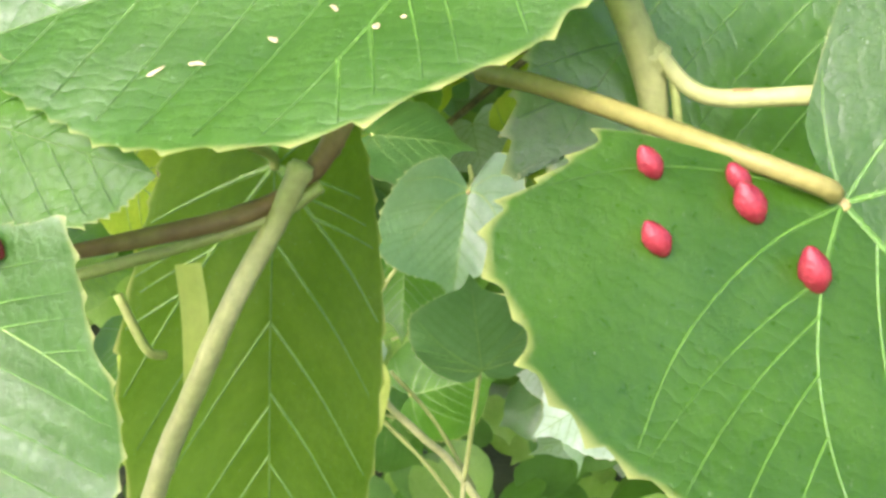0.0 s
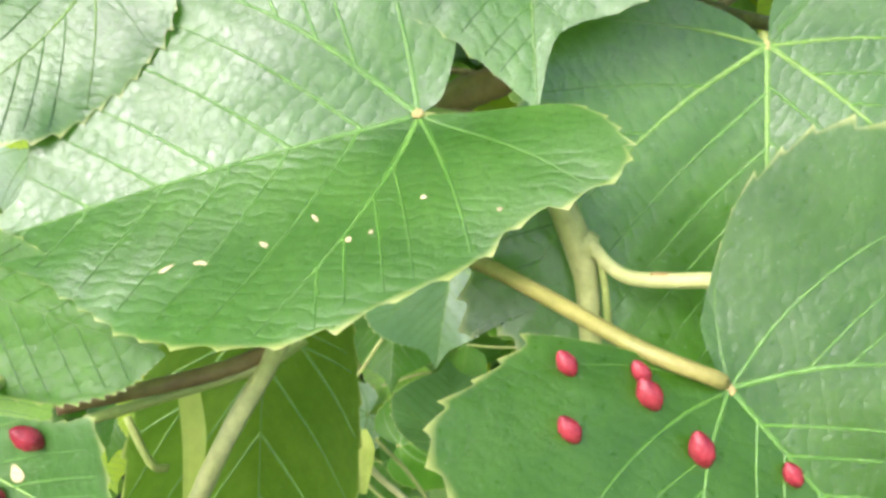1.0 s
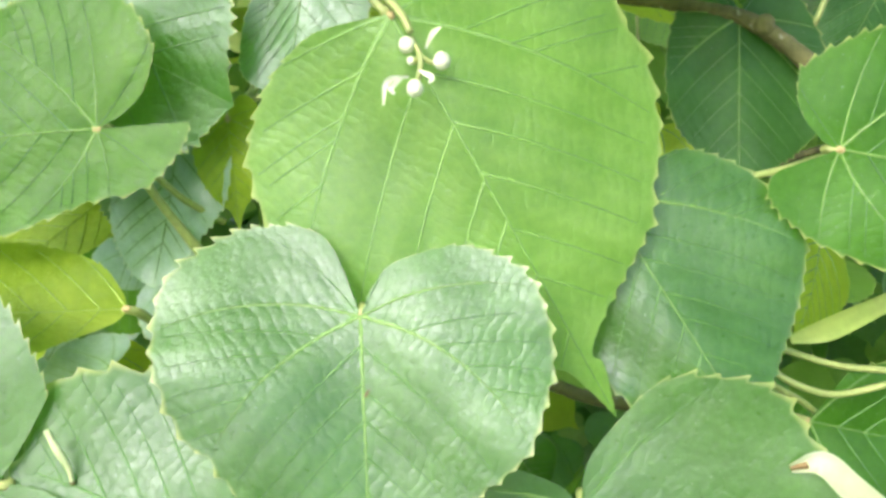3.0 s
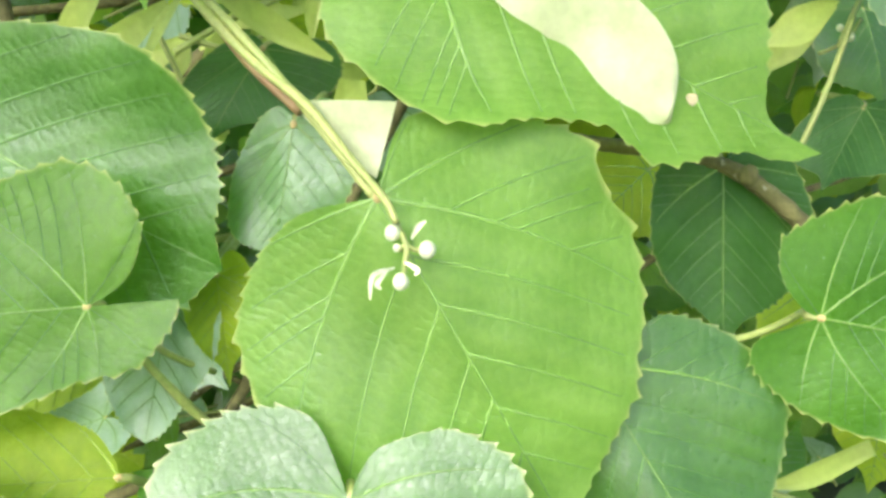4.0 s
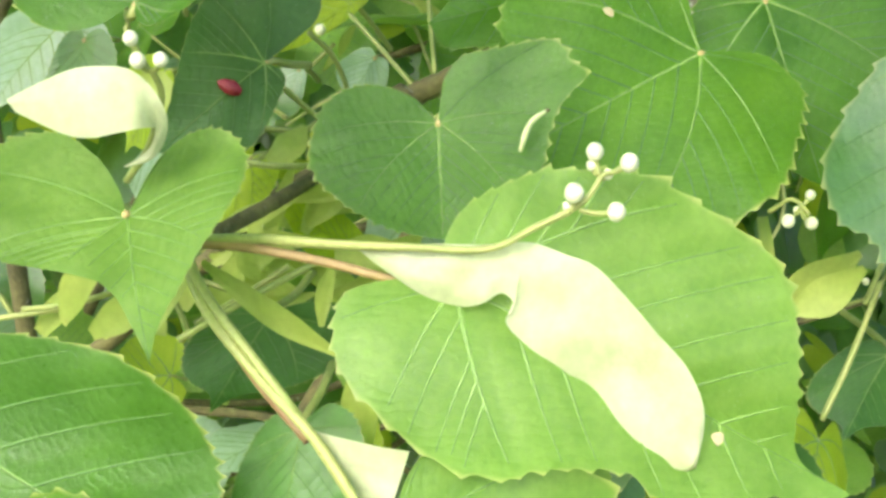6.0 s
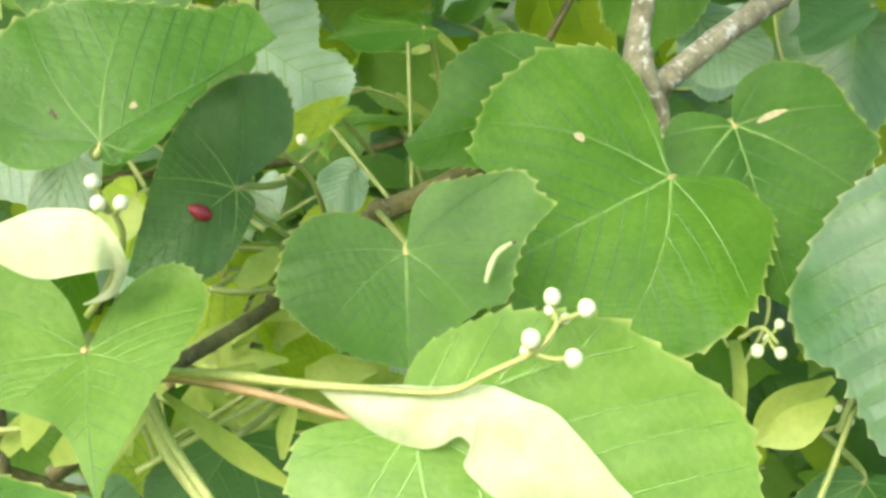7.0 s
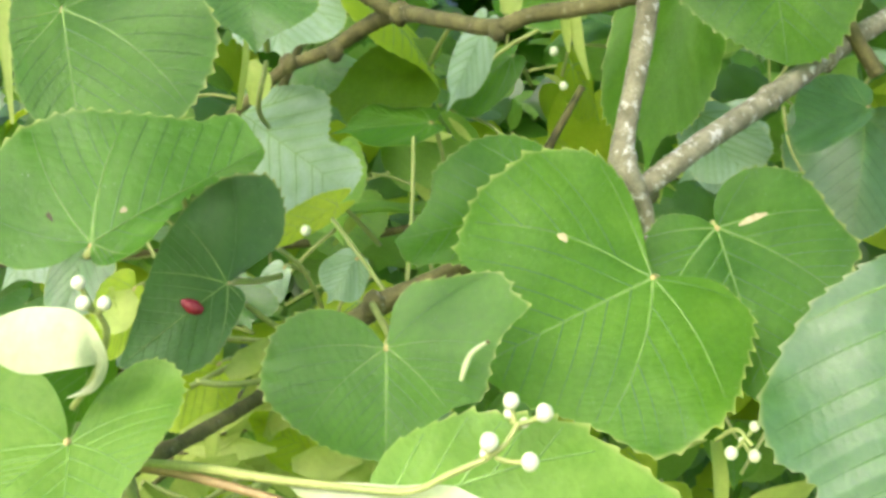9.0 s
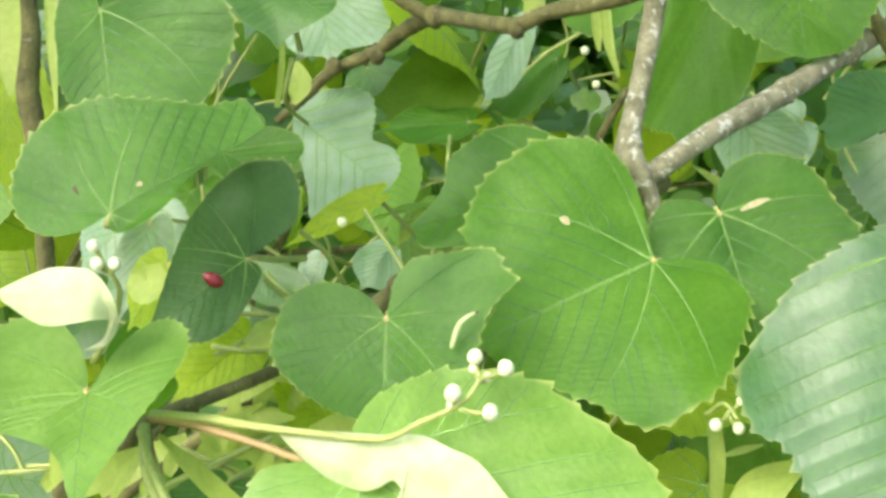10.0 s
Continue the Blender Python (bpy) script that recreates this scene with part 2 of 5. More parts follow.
GREENWOOD = plain_material("green_wood", (0.32, 0.35, 0.11), (0.46, 0.47, 0.20), 90, 0.6, 0.0006)
REDWOOD = plain_material("red_wood", (0.16, 0.09, 0.035), (0.24, 0.19, 0.06), 90, 0.6, 0.0006)
LICHEN = plain_material("lichen_bark", (0.13, 0.125, 0.065), (0.29, 0.28, 0.17), 160, 0.9, 0.0016, fleck=(210, 0.55, (0.50, 0.50, 0.41)))
YOUNG = plain_material("young_bract", (0.33, 0.45, 0.07), (0.48, 0.58, 0.13), 80, 0.5, trans=0.45)
BRACTGREEN = plain_material("rolled_edge", (0.40, 0.50, 0.20), (0.55, 0.62, 0.30), 300, 0.5)
SOIL = plain_material("soil", (0.035, 0.05, 0.02), (0.07, 0.09, 0.035), 9, 0.95, 0.01)


# ---- builders ----
def mesh_object(name, verts, faces, material, parent=None, label="", uvs=None, smooth=True, rim=None, near=None):
    me = bpy.data.meshes.new(name)
    me.from_pydata([tuple(map(float, v)) for v in verts], [], faces)
    if uvs is not None:
        lay = me.uv_layers.new(name="UVMap")
        idx = np.zeros(len(me.loops), dtype=np.int32)
        me.loops.foreach_get("vertex_index", idx)
        lay.data.foreach_set("uv", np.asarray(uvs, dtype=np.float32)[idx].ravel())
    if rim is not None:
        me.attributes.new("rim", "FLOAT", "POINT").data.foreach_set("value", np.asarray(rim, dtype=np.float32))
    if near is not None:
        me.attributes.new("near_vein", "FLOAT", "POINT").data.foreach_set("value", np.asarray(near, dtype=np.float32))
    if smooth:
        me.polygons.foreach_set("use_smooth", [True] * len(me.polygons))
    me.materials.append(material)
    ob = new(name, me)
    if parent is not None:
        ob.parent = parent
    if label:
        tagged(ob, label=label)
    return ob


def spline(points, n):
    """Catmull-Rom through the points, n samples."""
    p = np.asarray(points, float)
    if len(p) == 2:
        return p[0] + np.linspace(0, 1, n)[:, None] * (p[1] - p[0])
    p = np.vstack([2 * p[0] - p[1], p, 2 * p[-1] - p[-2]])
    s = np.linspace(0, len(p) - 3 - 1e-9, n)
    i = s.astype(int)
    t = (s - i)[:, None]
    a, b, c, d = p[i], p[i + 1], p[i + 2], p[i + 3]
    return 0.5 * (2 * b + (c - a) * t + (2 * a - 5 * b + 4 * c - d) * t**2 + (3 * b - a - 3 * c + d) * t**3)


def tube_data(points, radii, sides=8, n=None, knob=0.0, seed=0):
    n = n or max(6, 5 * len(points))
    c = spline(points, n)
    r = spline(np.asarray(radii, float)[:, None] if len(radii) == len(points) else np.linspace(radii[0], radii[-1], len(points))[:, None], n)[:, 0]
    rng = np.random.RandomState(seed)
    r = r * (1 + knob * rng.uniform(-1, 1, n))
    d = np.gradient(c, axis=0)
    d /= np.linalg.norm(d, axis=1)[:, None]
    ref = np.array((0.3, 0.2, 0.93))
    verts, faces = [], []
    for k in range(n):
        a = np.cross(d[k], ref)
        a /= np.linalg.norm(a)
        b = np.cross(d[k], a)
        for j in range(sides):
            w = 2 * math.pi * j / sides
            verts.append(c[k] + r[k] * (math.cos(w) * a + math.sin(w) * b))
    for k in range(n - 1):
        for j in range(sides):
            q = (j + 1) % sides
            faces.append((k * sides + j, k * sides + q, (k + 1) * sides + q, (k + 1) * sides + j))
    faces += [tuple(range(sides))[::-1], tuple((n - 1) * sides + j for j in range(sides))]
    return verts, faces


def tube(name, points, radii, material, parent=None, label="", sides=8, n=None, knob=0.0, seed=0):
    v, f = tube_data(points, radii, sides, n, knob, seed)
    return mesh_object(name, v, f, material, parent, label)


HALF = spline([(0, 0), (0.10, -0.085), (0.36, -0.17), (0.70, -0.10), (0.94, 0.10), (1.0, 0.28), (0.95, 0.43),
               (0.81, 0.56), (0.60, 0.665), (0.38, 0.74), (0.22, 0.79), (0.13, 0.845), (0.07, 0.91), (0.0, 1.0)], 400)
run_len = np.r_[0, np.cumsum(np.linalg.norm(np.diff(HALF, axis=0), axis=1))]
HALF = np.c_[np.interp(np.linspace(0, run_len[-1], 400), run_len, HALF[:, 0]), np.interp(np.linspace(0, run_len[-1], 400), run_len, HALF[:, 1])]


def half_form(points):
    """Smooth edge of one leaf half in leaf space (across, along), from the joint of the veins to the tip."""
    line = spline([(0, 0), *points, (0, 1)], 600)
    line[:, 0] = np.maximum(line[:, 0], 0.0)
    d = np.r_[0, np.cumsum(np.linalg.norm(np.diff(line, axis=0), axis=1))]
    s = np.linspace(0, d[-1], 400)
    return np.c_[np.interp(s, d, line[:, 0]), np.interp(s, d, line[:, 1])]


def inside(p, poly):
    x0, y0 = poly[:, 0], poly[:, 1]
    x1, y1 = np.roll(x0, -1), np.roll(y0, -1)
    cross = ((y0 > p[1]) != (y1 > p[1])) & (p[0] < (x1 - x0) * (p[1] - y0) / np.where(y1 == y0, 1e-9, y1 - y0) + x0)
    return cross.sum() % 2 == 1


def vein_lines(form, wide, length, rng, fan):
    """Veins of one half (across, along), each with its width at the root: a fan from the joint, its outer branches, and ribs off the midrib."""
    size = np.array((wide, length))
    poly = form * size
    step = 0.018 * (wide + length)

    def run(start, angle, bend):
        p, pts, gone = np.array(start, float), [np.array(start, float)], 0.0
        while len(pts) < 90:
            gone += step
            a = radians(angle - bend * gone / (0.5 * (wide + length)))
            p = p + step * np.array((math.sin(a), math.cos(a)))
            if len(pts) > 1 and not inside(p, poly):
                break
            pts.append(p)
        return np.array(pts)

    def line(pts, keep=0.97):
        pick = np.linspace(0, (len(pts) - 1) * keep, 5)
        return [tuple(np.array((np.interp(k, np.arange(len(pts)), pts[:, 0]), np.interp(k, np.arange(len(pts)), pts[:, 1]))) / size) for k in pick]

    out = []
    first = fan[0] + rng.uniform(-4, 4)
    main = run((0.0002, 0.0002), first, fan[1])
    rays = [(main, 0.85), (run((0.0003, 0.0001), first + 42 + rng.uniform(-5, 5), fan[1]), 0.6), (run((0.0003, -0.0001), first + 82 + rng.uniform(-6, 6), fan[1]), 0.42)]
    for pts, w in rays:
        if len(pts) > 5:
            out.append((line(pts), w))
    for f in (0.24, 0.40, 0.56, 0.72, 0.86):
        k = int((f + rng.uniform(-0.03, 0.03)) * (len(main) - 1))
        t = main[min(k + 1, len(main) - 1)] - main[k - 1]
        pts = run(main[k], math.degrees(math.atan2(t[0], t[1])) + 40, 26)
        if len(pts) > 4:
            out.append((line(pts), 0.42))
    for u in (0.13, 0.26, 0.39, 0.52, 0.65, 0.77):
        pts = run((0.0002, (u + rng.uniform(-0.02, 0.02)) * length), 52 - 10 * u, 16)
        if len(pts) > 3:
            out.append((line(pts), 0.6 - 0.2 * u))
    return out


def half_outline(form, n, teeth, rng, depth):
    """Toothed edge of one half and the midrib points that its rays start from."""
    s = np.linspace(0, 1, n)
    o = np.c_[np.interp(s, np.linspace(0, 1, 400), form[:, 0]), np.interp(s, np.linspace(0, 1, 400), form[:, 1])]
    root = np.clip((s - 0.22) / 0.78, 0, 1) ** 1.25
    ray = o - np.c_[np.zeros(n), root]
    ray /= np.maximum(np.linalg.norm(ray, axis=1), 1e-6)[:, None]
    ph = s * teeth + 0.35 * np.sin(s * 9 + rng.uniform(0, 6))
    saw = (ph % 1.0) ** 1.7 * np.where((ph % 1.0) > 0.9, 0.25, 1.0)
    amp = depth * np.clip((s - 0.12) / 0.12, 0, 1) * np.clip((0.97 - s) / 0.12, 0, 1)
    amp = amp * (0.5 + 0.8 * rng.uniform(0, 1, int(teeth) + 3)[np.floor(ph).astype(int).clip(0, int(teeth) + 2)])
    wav = 0.010 * np.sin(s * 17 + rng.uniform(0, 6)) * np.clip(s * 5, 0, 1) * np.clip((1 - s) * 6, 0, 1)
    return o + ray * (amp * saw + wav)[:, None], root, 0.979 + 0.032 * saw


class Blade:
    """The leaf's surface in its own space: y along the midrib, x across, z the upper side."""

    def __init__(self, length, left, right, curl, cup, quilt, seed, lobes=(1, 1), taper=(0, 0), shape=None, fan=(58, 28)):
        self.length, self.left, self.right = length, np.array(left), np.array(right)
        self.curl, self.cup, self.quilt, self.lobes, self.taper = curl, cup, quilt, lobes, taper
        self.rng = np.random.RandomState(seed)
        self.ph = self.rng.uniform(0, 6, 8)
        self.forms = [half_form(p) for p in shape] if shape else [HALF, HALF]
        self.veins, self.dots = [], []
        self.mean = 0.5 * (length + 0.5 * (np.linalg.norm(left) + np.linalg.norm(right)))
        for form, side in zip(self.forms, (left, right)):
            w = float(np.linalg.norm(side))
            lines = vein_lines(form, w, length, self.rng, fan)
            self.veins.append(lines)
            self.dots.append(np.vstack([spline(p, 40) for p, _ in lines] + [np.c_[np.zeros(60), np.linspace(0, 1, 60)]]) * (w, length) / self.mean)

    def gap(self, a, u, left):
        """Distance to the nearest vein, as a share of the leaf's size."""
        d = np.zeros(len(a))
        for j, pick in enumerate((left, ~left)):
            w = np.linalg.norm(self.left if j == 0 else self.right)
            p = np.c_[a, u][pick] * (w, self.length) / self.mean
            if len(p):
                d[pick] = np.concatenate([np.sqrt(((c[:, None, :] - self.dots[j][None]) ** 2).sum(2).min(1)) for c in np.array_split(p, max(1, len(p) // 2000))])
        return d

    def at(self, vu, lift=0.0):
        v, u = vu[:, 0], vu[:, 1]
        a = np.abs(v)
        side = np.where((v < 0)[:, None], self.left, self.right)
        fold = a * (1 - np.where(v < 0, self.taper[0], self.taper[1]) * np.clip(u - 0.3, 0, 1))
        lobe = np.where(v < 0, self.lobes[0], self.lobes[1])
        k = 1 + ((0.3 + 0.17 * lobe) / 0.47 - 1) * np.clip(a / 0.35, 0, 1) ** 0.7
        run = np.where(u < 0.3, 0.3 - (0.3 - u) * k, u)
        p = np.c_[np.zeros_like(u), run * self.length, np.zeros_like(u)] + fold[:, None] * side
        # the crease of the midrib is rounded, not sharp
        p[:, 2] -= side[:, 2] * a * np.exp(-(a / 0.16) ** 2) * 0.5
        d = self.gap(a, u, v < 0)
        w = min(self.length, 1.1 * abs(self.right[0] - self.left[0]))
        z = self.curl * w * ((u - 0.25) ** 2 * 1.6) + self.cup * w * a**2
        self.near = np.exp(-((d / 0.05) ** 2))
        z += self.quilt * w * (1 - np.exp(-((d / 0.055) ** 2)))
        z += w * 0.024 * np.sin(5.1 * u + self.ph[0] + 2.2 * v) * np.sin(3.3 * v + self.ph[1])
        z += w * 0.022 * a**2 * np.sin(6 * u + self.ph[2] + np.sign(v))
        z += w * 0.010 * a**3 * np.sin(15 * u + self.ph[3] + 2 * np.sign(v))
        p[:, 2] += z + lift
        return p


def blade_mesh(blade, n, rows, teeth, depth):
    verts, faces, rim, m0 = [], [], [], 0
    s = np.linspace(0, 1, n)
    w = 1 - (1 - np.linspace(0, 1, rows + 1)) ** 1.2
    i, j = np.meshgrid(np.arange(n - 1), np.arange(rows), indexing="ij")
    for form, sign in zip(blade.forms, (-1, 1)):
        o, root, tips = half_outline(form, n, teeth, blade.rng, depth)
        grid = np.zeros((n, rows + 1, 2))
        grid[:, :, 0] = sign * o[:, None, 0] * w
        grid[:, :, 1] = root[:, None] + (o[:, 1] - root)[:, None] * w
        grid[:, 0, 0] = sign * 1e-6
        verts.append(grid.reshape(-1, 2))
        rim.append(np.tile(w, n) * np.repeat(np.clip(s / 0.1, 0.9, 1) * tips, rows + 1))
        a = (m0 + i * (rows + 1) + j).ravel()
        q = np.c_[a, a + rows + 1, a + rows + 2, a + 1]
        faces += (q[:, ::-1] if sign > 0 else q).tolist()
        m0 += n * (rows + 1)
    return np.vstack(verts), faces, np.hstack(rim)


def strips(blade, lines, width, n=18, lift=0.0003):
    """Raised ribs along veins: ridged ribbons that taper to nothing."""
    verts, faces, far = [], [], []
    for line, w0 in lines:
        c = spline(line, n)
        t = np.gradient(c, axis=0)
        nr = np.c_[-t[:, 1], t[:, 0]]
        nr /= np.linalg.norm(nr, axis=1)[:, None]
        r = (width * w0 * np.linspace(1.05, 0.3, n))[:, None]
        base = len(verts)
        for side, up in ((-1, 0.2), (0, 1.0), (1, 0.2)):
            q = c + nr * r * side
            verts += list(blade.at(q, lift * up))
            far += list(np.hypot(q[:, 0], q[:, 1]) ** 1.1)
        for i in range(n - 1):
            for k in range(2):
                a = base + k * n + i
                faces.append((a, a + 1, a + n + 1, a + n))
    return verts, faces, far


COUNT = [0]
LABELS = {
    "green": "mid-green heart-shaped linden leaf with a toothed edge",
    "deep": "deep green heart-shaped linden leaf with a toothed edge",
    "pale": "pale sheen-covered green linden leaf with a toothed edge",
    "light": "light yellowish green linden leaf with a toothed edge",
    "dark": "linden leaf with shade put into its dark green, impressed veins",
    "lit": "yellow-green linden leaf, light shining through put into its colour",
    "olive": "olive green linden leaf seen against the light",
    "glossy": "deep green linden leaf with a glossy sheen",
    "gray": "greyish green linden leaf deep among the foliage",
    "fresh": "fresh saturated green linden leaf with pale veins",
    "skylit": "pale bluish green linden leaf with sky sheen put into its colour",
}


def leaf(kind, base, turn, length, left, right, curl=0.0, cup=0.0, petiole=None, label="", galls=(), scars=(), lobes=(1, 1), taper=(0, 0), marks=(), shape=None, n=220, rows=34, quilt=0.0034, fan=(58, 28), stem=None, veins=True, underside=False, faint=False):
    COUNT[0] += 1
    top = new("linden_leaf")
    top.empty_display_size = 0.01
    top.matrix_world = pose(*base, *turn)
    tagged(top, label=label or LABELS[kind], category="leaf", group="linden leaves")
    b = Blade(length, left, right, curl, cup, quilt, COUNT[0], lobes, taper, shape, fan)
    wide = 0.5 * (np.linalg.norm(left) + np.linalg.norm(right))
    vu, faces, rim = blade_mesh(b, n, rows, 28 if n > 100 else 17, 0.055)
    uv = np.c_[vu[:, 0] * wide, vu[:, 1] * length] / 0.05
    skin = b.at(vu)
    mesh_object("blade", skin, faces, LEAF[kind], top, uvs=uv, rim=rim, near=b.near)
    if veins:
        rise = -0.0004 if underside else 0.0003
        vein_wide = 0.008 if length > 0.03 and base[1] < 0.17 else 0.0095
        main_vein = VEIN_FINE if faint else VEIN_YELLOW if kind == "lit" else VEIN_LIGHT if kind in ("light", "skylit") else VEIN
        v, f, far = strips(b, [([(0, 0), (0, 0.5), (0, 0.98)], 1.0)], vein_wide, lift=rise)
        mesh_object("midrib", v, f, main_vein, top, "pale yellow-green midrib", near=np.array(far) * 0.8)
        lines = [([(s * x, y) for x, y in p], w) for s, half in zip((-1, 1), b.veins) for p, w in half]
        for line in lines:
            v, f, far = strips(b, [line], vein_wide, 16, rise)
            mesh_object("side_vein", v, f, VEIN_FINE if main_vein is VEIN and line[1] <= 0.58 and not underside else main_vein, top, near=far)
        v, f = ball((0, 0.0002, 0.0), (0.0008, 0.0010, 0.0004), 10, 6)
        mesh_object("hub", v, f, HUB, top, "yellowish joint of the veins")
    else:
        lines = [([(s * x, y) for x, y in p], w) for s, half in zip((-1, 1), b.veins) for p, w in half if w > 0.43] + [([(0, 0), (0, 0.5), (0, 0.98)], 1.2)]
        v, f, far = strips(b, lines, 0.011, 7)
        mesh_object("vein_web", v, f, VEIN, top, "pale yellow-green veins", near=far)
    inv = top.matrix_world.inverted()
    ends = [Vector((0, -0.002, -0.003))] + ([inv @ Vector(p) for p in petiole] if petiole else [Vector((0, -0.006, -0.016)), Vector((0.003, -0.012, -0.04))])
    pts = [(0, 0.0005, -0.0006)] + [tuple(p) for p in ends]
    bark, thick = stem or (PETIOLE, 0.0010)
    tube("petiole", pts, (thick * 0.9, thick * 1.1), bark, top, sides=8)
    for k, (v_, u_, size, lean) in enumerate(galls):
        p = b.at(np.array([(v_, u_)]))[0]
        g = gall_mesh(size, 10 + k)
        ob = mesh_object("gall", *g, GALL, top, "glossy red nail gall")
        ob.matrix_local = Matrix.Translation(p) @ pose(0, 0, 0, *lean)
        v, f = ball(tuple(p), (size * 0.27, size * 0.27, size * 0.09), 12, 6)
        foot = mesh_object("gall_foot", v, f, VEIN, ob, "yellowish swelling under a gall")
        foot.matrix_local = ob.matrix_local.inverted()
    for k, (v_, u_, sx, sy, rz, mat) in enumerate([(*s, SCAR) for s in scars] + [(*s, BARK) for s in marks]):
        c, s_ = math.cos(radians(rz)), math.sin(radians(rz))
        ring = [(0.0, 0.0)] + [(math.cos(a) * sx * (1 + 0.3 * math.sin(3 * a + k) + 0.2 * math.sin(5 * a + 2 * k)), math.sin(a) * sy) for a in np.linspace(0, 2 * math.pi, 11)[:-1]]
        q = np.array([(v_ + (x * c - y * s_) / wide, u_ + (x * s_ + y * c) / length) for x, y in ring])
        mesh_object("scar", b.at(q, 0.0003), [(0, i, i % 10 + 1) for i in range(1, 11)], mat, top, "pale dried feeding mark" if mat is SCAR else "dark speck of dirt")
    return top


def ball(centre, radii, seg=12, rings=8, bulge=None):
    verts, faces = [], []
    for i in range(rings + 1):
        th = math.pi * i / rings
        for j in range(seg):
            ph = 2 * math.pi * j / seg
            verts.append((centre[0] + radii[0] * math.sin(th) * math.cos(ph), centre[1] + radii[1] * math.sin(th) * math.sin(ph), centre[2] + radii[2] * math.cos(th)))
    for i in range(rings):
        for j in range(seg):
            q = (j + 1) % seg
            faces.append((i * seg + j, (i + 1) * seg + j, (i + 1) * seg + q, i * seg + q))
    return verts, faces


def gall_mesh(size, seed):
    """A pointed spindle that stands on the leaf."""
    rng = np.random.RandomState(seed)
    prof = [(0.0, 0.13), (0.08, 0.19), (0.22, 0.27), (0.40, 0.32), (0.58, 0.30), (0.76, 0.23), (0.90, 0.14), (0.975, 0.06), (1.0, 0.0)]
    verts, faces, seg = [], [], 14
    for z, r in prof:
        for j in range(seg):
            a = 2 * math.pi * j / seg
            k = 1 + 0.06 * rng.uniform(-1, 1)
            verts.append((size * r * k * math.cos(a) + size * 0.05 * z, size * r * k * math.sin(a), size * (z - 0.05)))
    for i in range(len(prof) - 1):
        for j in range(seg):
            q = (j + 1) % seg
            faces.append((i * seg + j, i * seg + q, (i + 1) * seg + q, (i + 1) * seg + j))
    return verts, faces


# ---- ground ----
g = mesh_object("ground", [(-400, -400, 0), (400, -400, 0), (400, 400, 0), (-400, 400, 0)], [(0, 1, 2, 3)], SOIL, smooth=False)
tagged(g, label="dark grassy soil under the tree", category="ground", kind="structure")

# ---- twigs and stems ----
def twig(label, points, radii, material, seed=1, knob=0.05, sides=10, knots=()):
    ob = tube("twig", points, radii, material, None, "", sides, 9 * len(points), knob, seed)
    tagged(ob, label=label, category="twig")
    for p, r in knots:
        r = r * 0.84
        v, f = ball(p, (r, r * 0.8, r * 1.1), 12, 9)
        lump = np.random.RandomState(seed + int(r * 1e6))
        v = [tuple(np.array(p) + (np.array(q) - p) * lump.uniform(0.85, 1.12)) for q in v]
        mesh_object("node", v, f, material, ob, "swollen bud scar")
    return ob


twig("pale green-brown shoot carrying a side stalk", [(0.0101, 0.1306, 1.3014), (0.0155, 0.1281, 1.2918), (0.0194, 0.1294, 1.2828), (0.0212, 0.1306, 1.2749), (0.0225, 0.1318, 1.2613), (0.0233, 0.1331, 1.2448)], (0.0021, 0.0022, 0.0024, 0.0020, 0.0019, 0.0019), GREENWOOD, 2, 0.03, knots=[((0.0203, 0.1287, 1.2837), 0.0027), ((0.0106, 0.1306, 1.3010), 0.0028)])
twig("thin stalk reddening towards its end", [(0.0206, 0.1281, 1.2846), (0.0246, 0.1275, 1.2802), (0.0296, 0.1269, 1.2786), (0.0422, 0.1257, 1.2793)], (0.0011, 0.0013), GREENWOOD, 3, 0.02)
twig("reddish end of a thin stalk", [(0.0304, 0.1269, 1.2787), (0.0364, 0.1264, 1.2788), (0.0422, 0.1257, 1.2793)], (0.0012, 0.00135), REDSTALK, 3, 0.02)
twig("slender green strand beside the shoot", [(0.0224, 0.1281, 1.2833), (0.0238, 0.1281, 1.2758), (0.0252, 0.1306, 1.2670)], (0.0006, 0.0006), PETIOLE, 4, 0.0)
twig("pale green shoot hanging between the leaves", [(-0.0278, 0.1300, 1.2690), (-0.0318, 0.1287, 1.2611), (-0.0387, 0.1274, 1.2492), (-0.0452, 0.1261, 1.2358), (-0.0513, 0.1248, 1.2228), (-0.0584, 0.1235, 1.2024)], (0.0017, 0.0018), GREENWOOD, 5, 0.03, knots=[((-0.0286, 0.1300, 1.2674), 0.0023), ((-0.0513, 0.1248, 1.2228), 0.0021)])
twig("reddish brown twig under a leaf", [(-0.0615, 0.1144, 1.2597), (-0.0494, 0.1209, 1.2606), (-0.0378, 0.1261, 1.2621), (-0.0299, 0.1313, 1.2646), (-0.0239, 0.1339, 1.2717), (-0.0204, 0.1378, 1.2805), (-0.0158, 0.1417, 1.2915), (-0.0072, 0.1430, 1.3005), (0.0108, 0.1417, 1.2995)], (0.0009, 0.0013, 0.0014, 0.0015, 0.0017, 0.0017, 0.0018, 0.0019, 0.0020), REDWOOD, 6, 0.05, knots=[((-0.0243, 0.1339, 1.2711), 0.0022)])
twig("yellow-green stalk along the twig", [(-0.0597, 0.1196, 1.2552), (-0.0473, 0.1248, 1.2576), (-0.0329, 0.1287, 1.2613), (-0.0256, 0.1313, 1.2655)], (0.0009, 0.0010), PETIOLE, 7, 0.02)
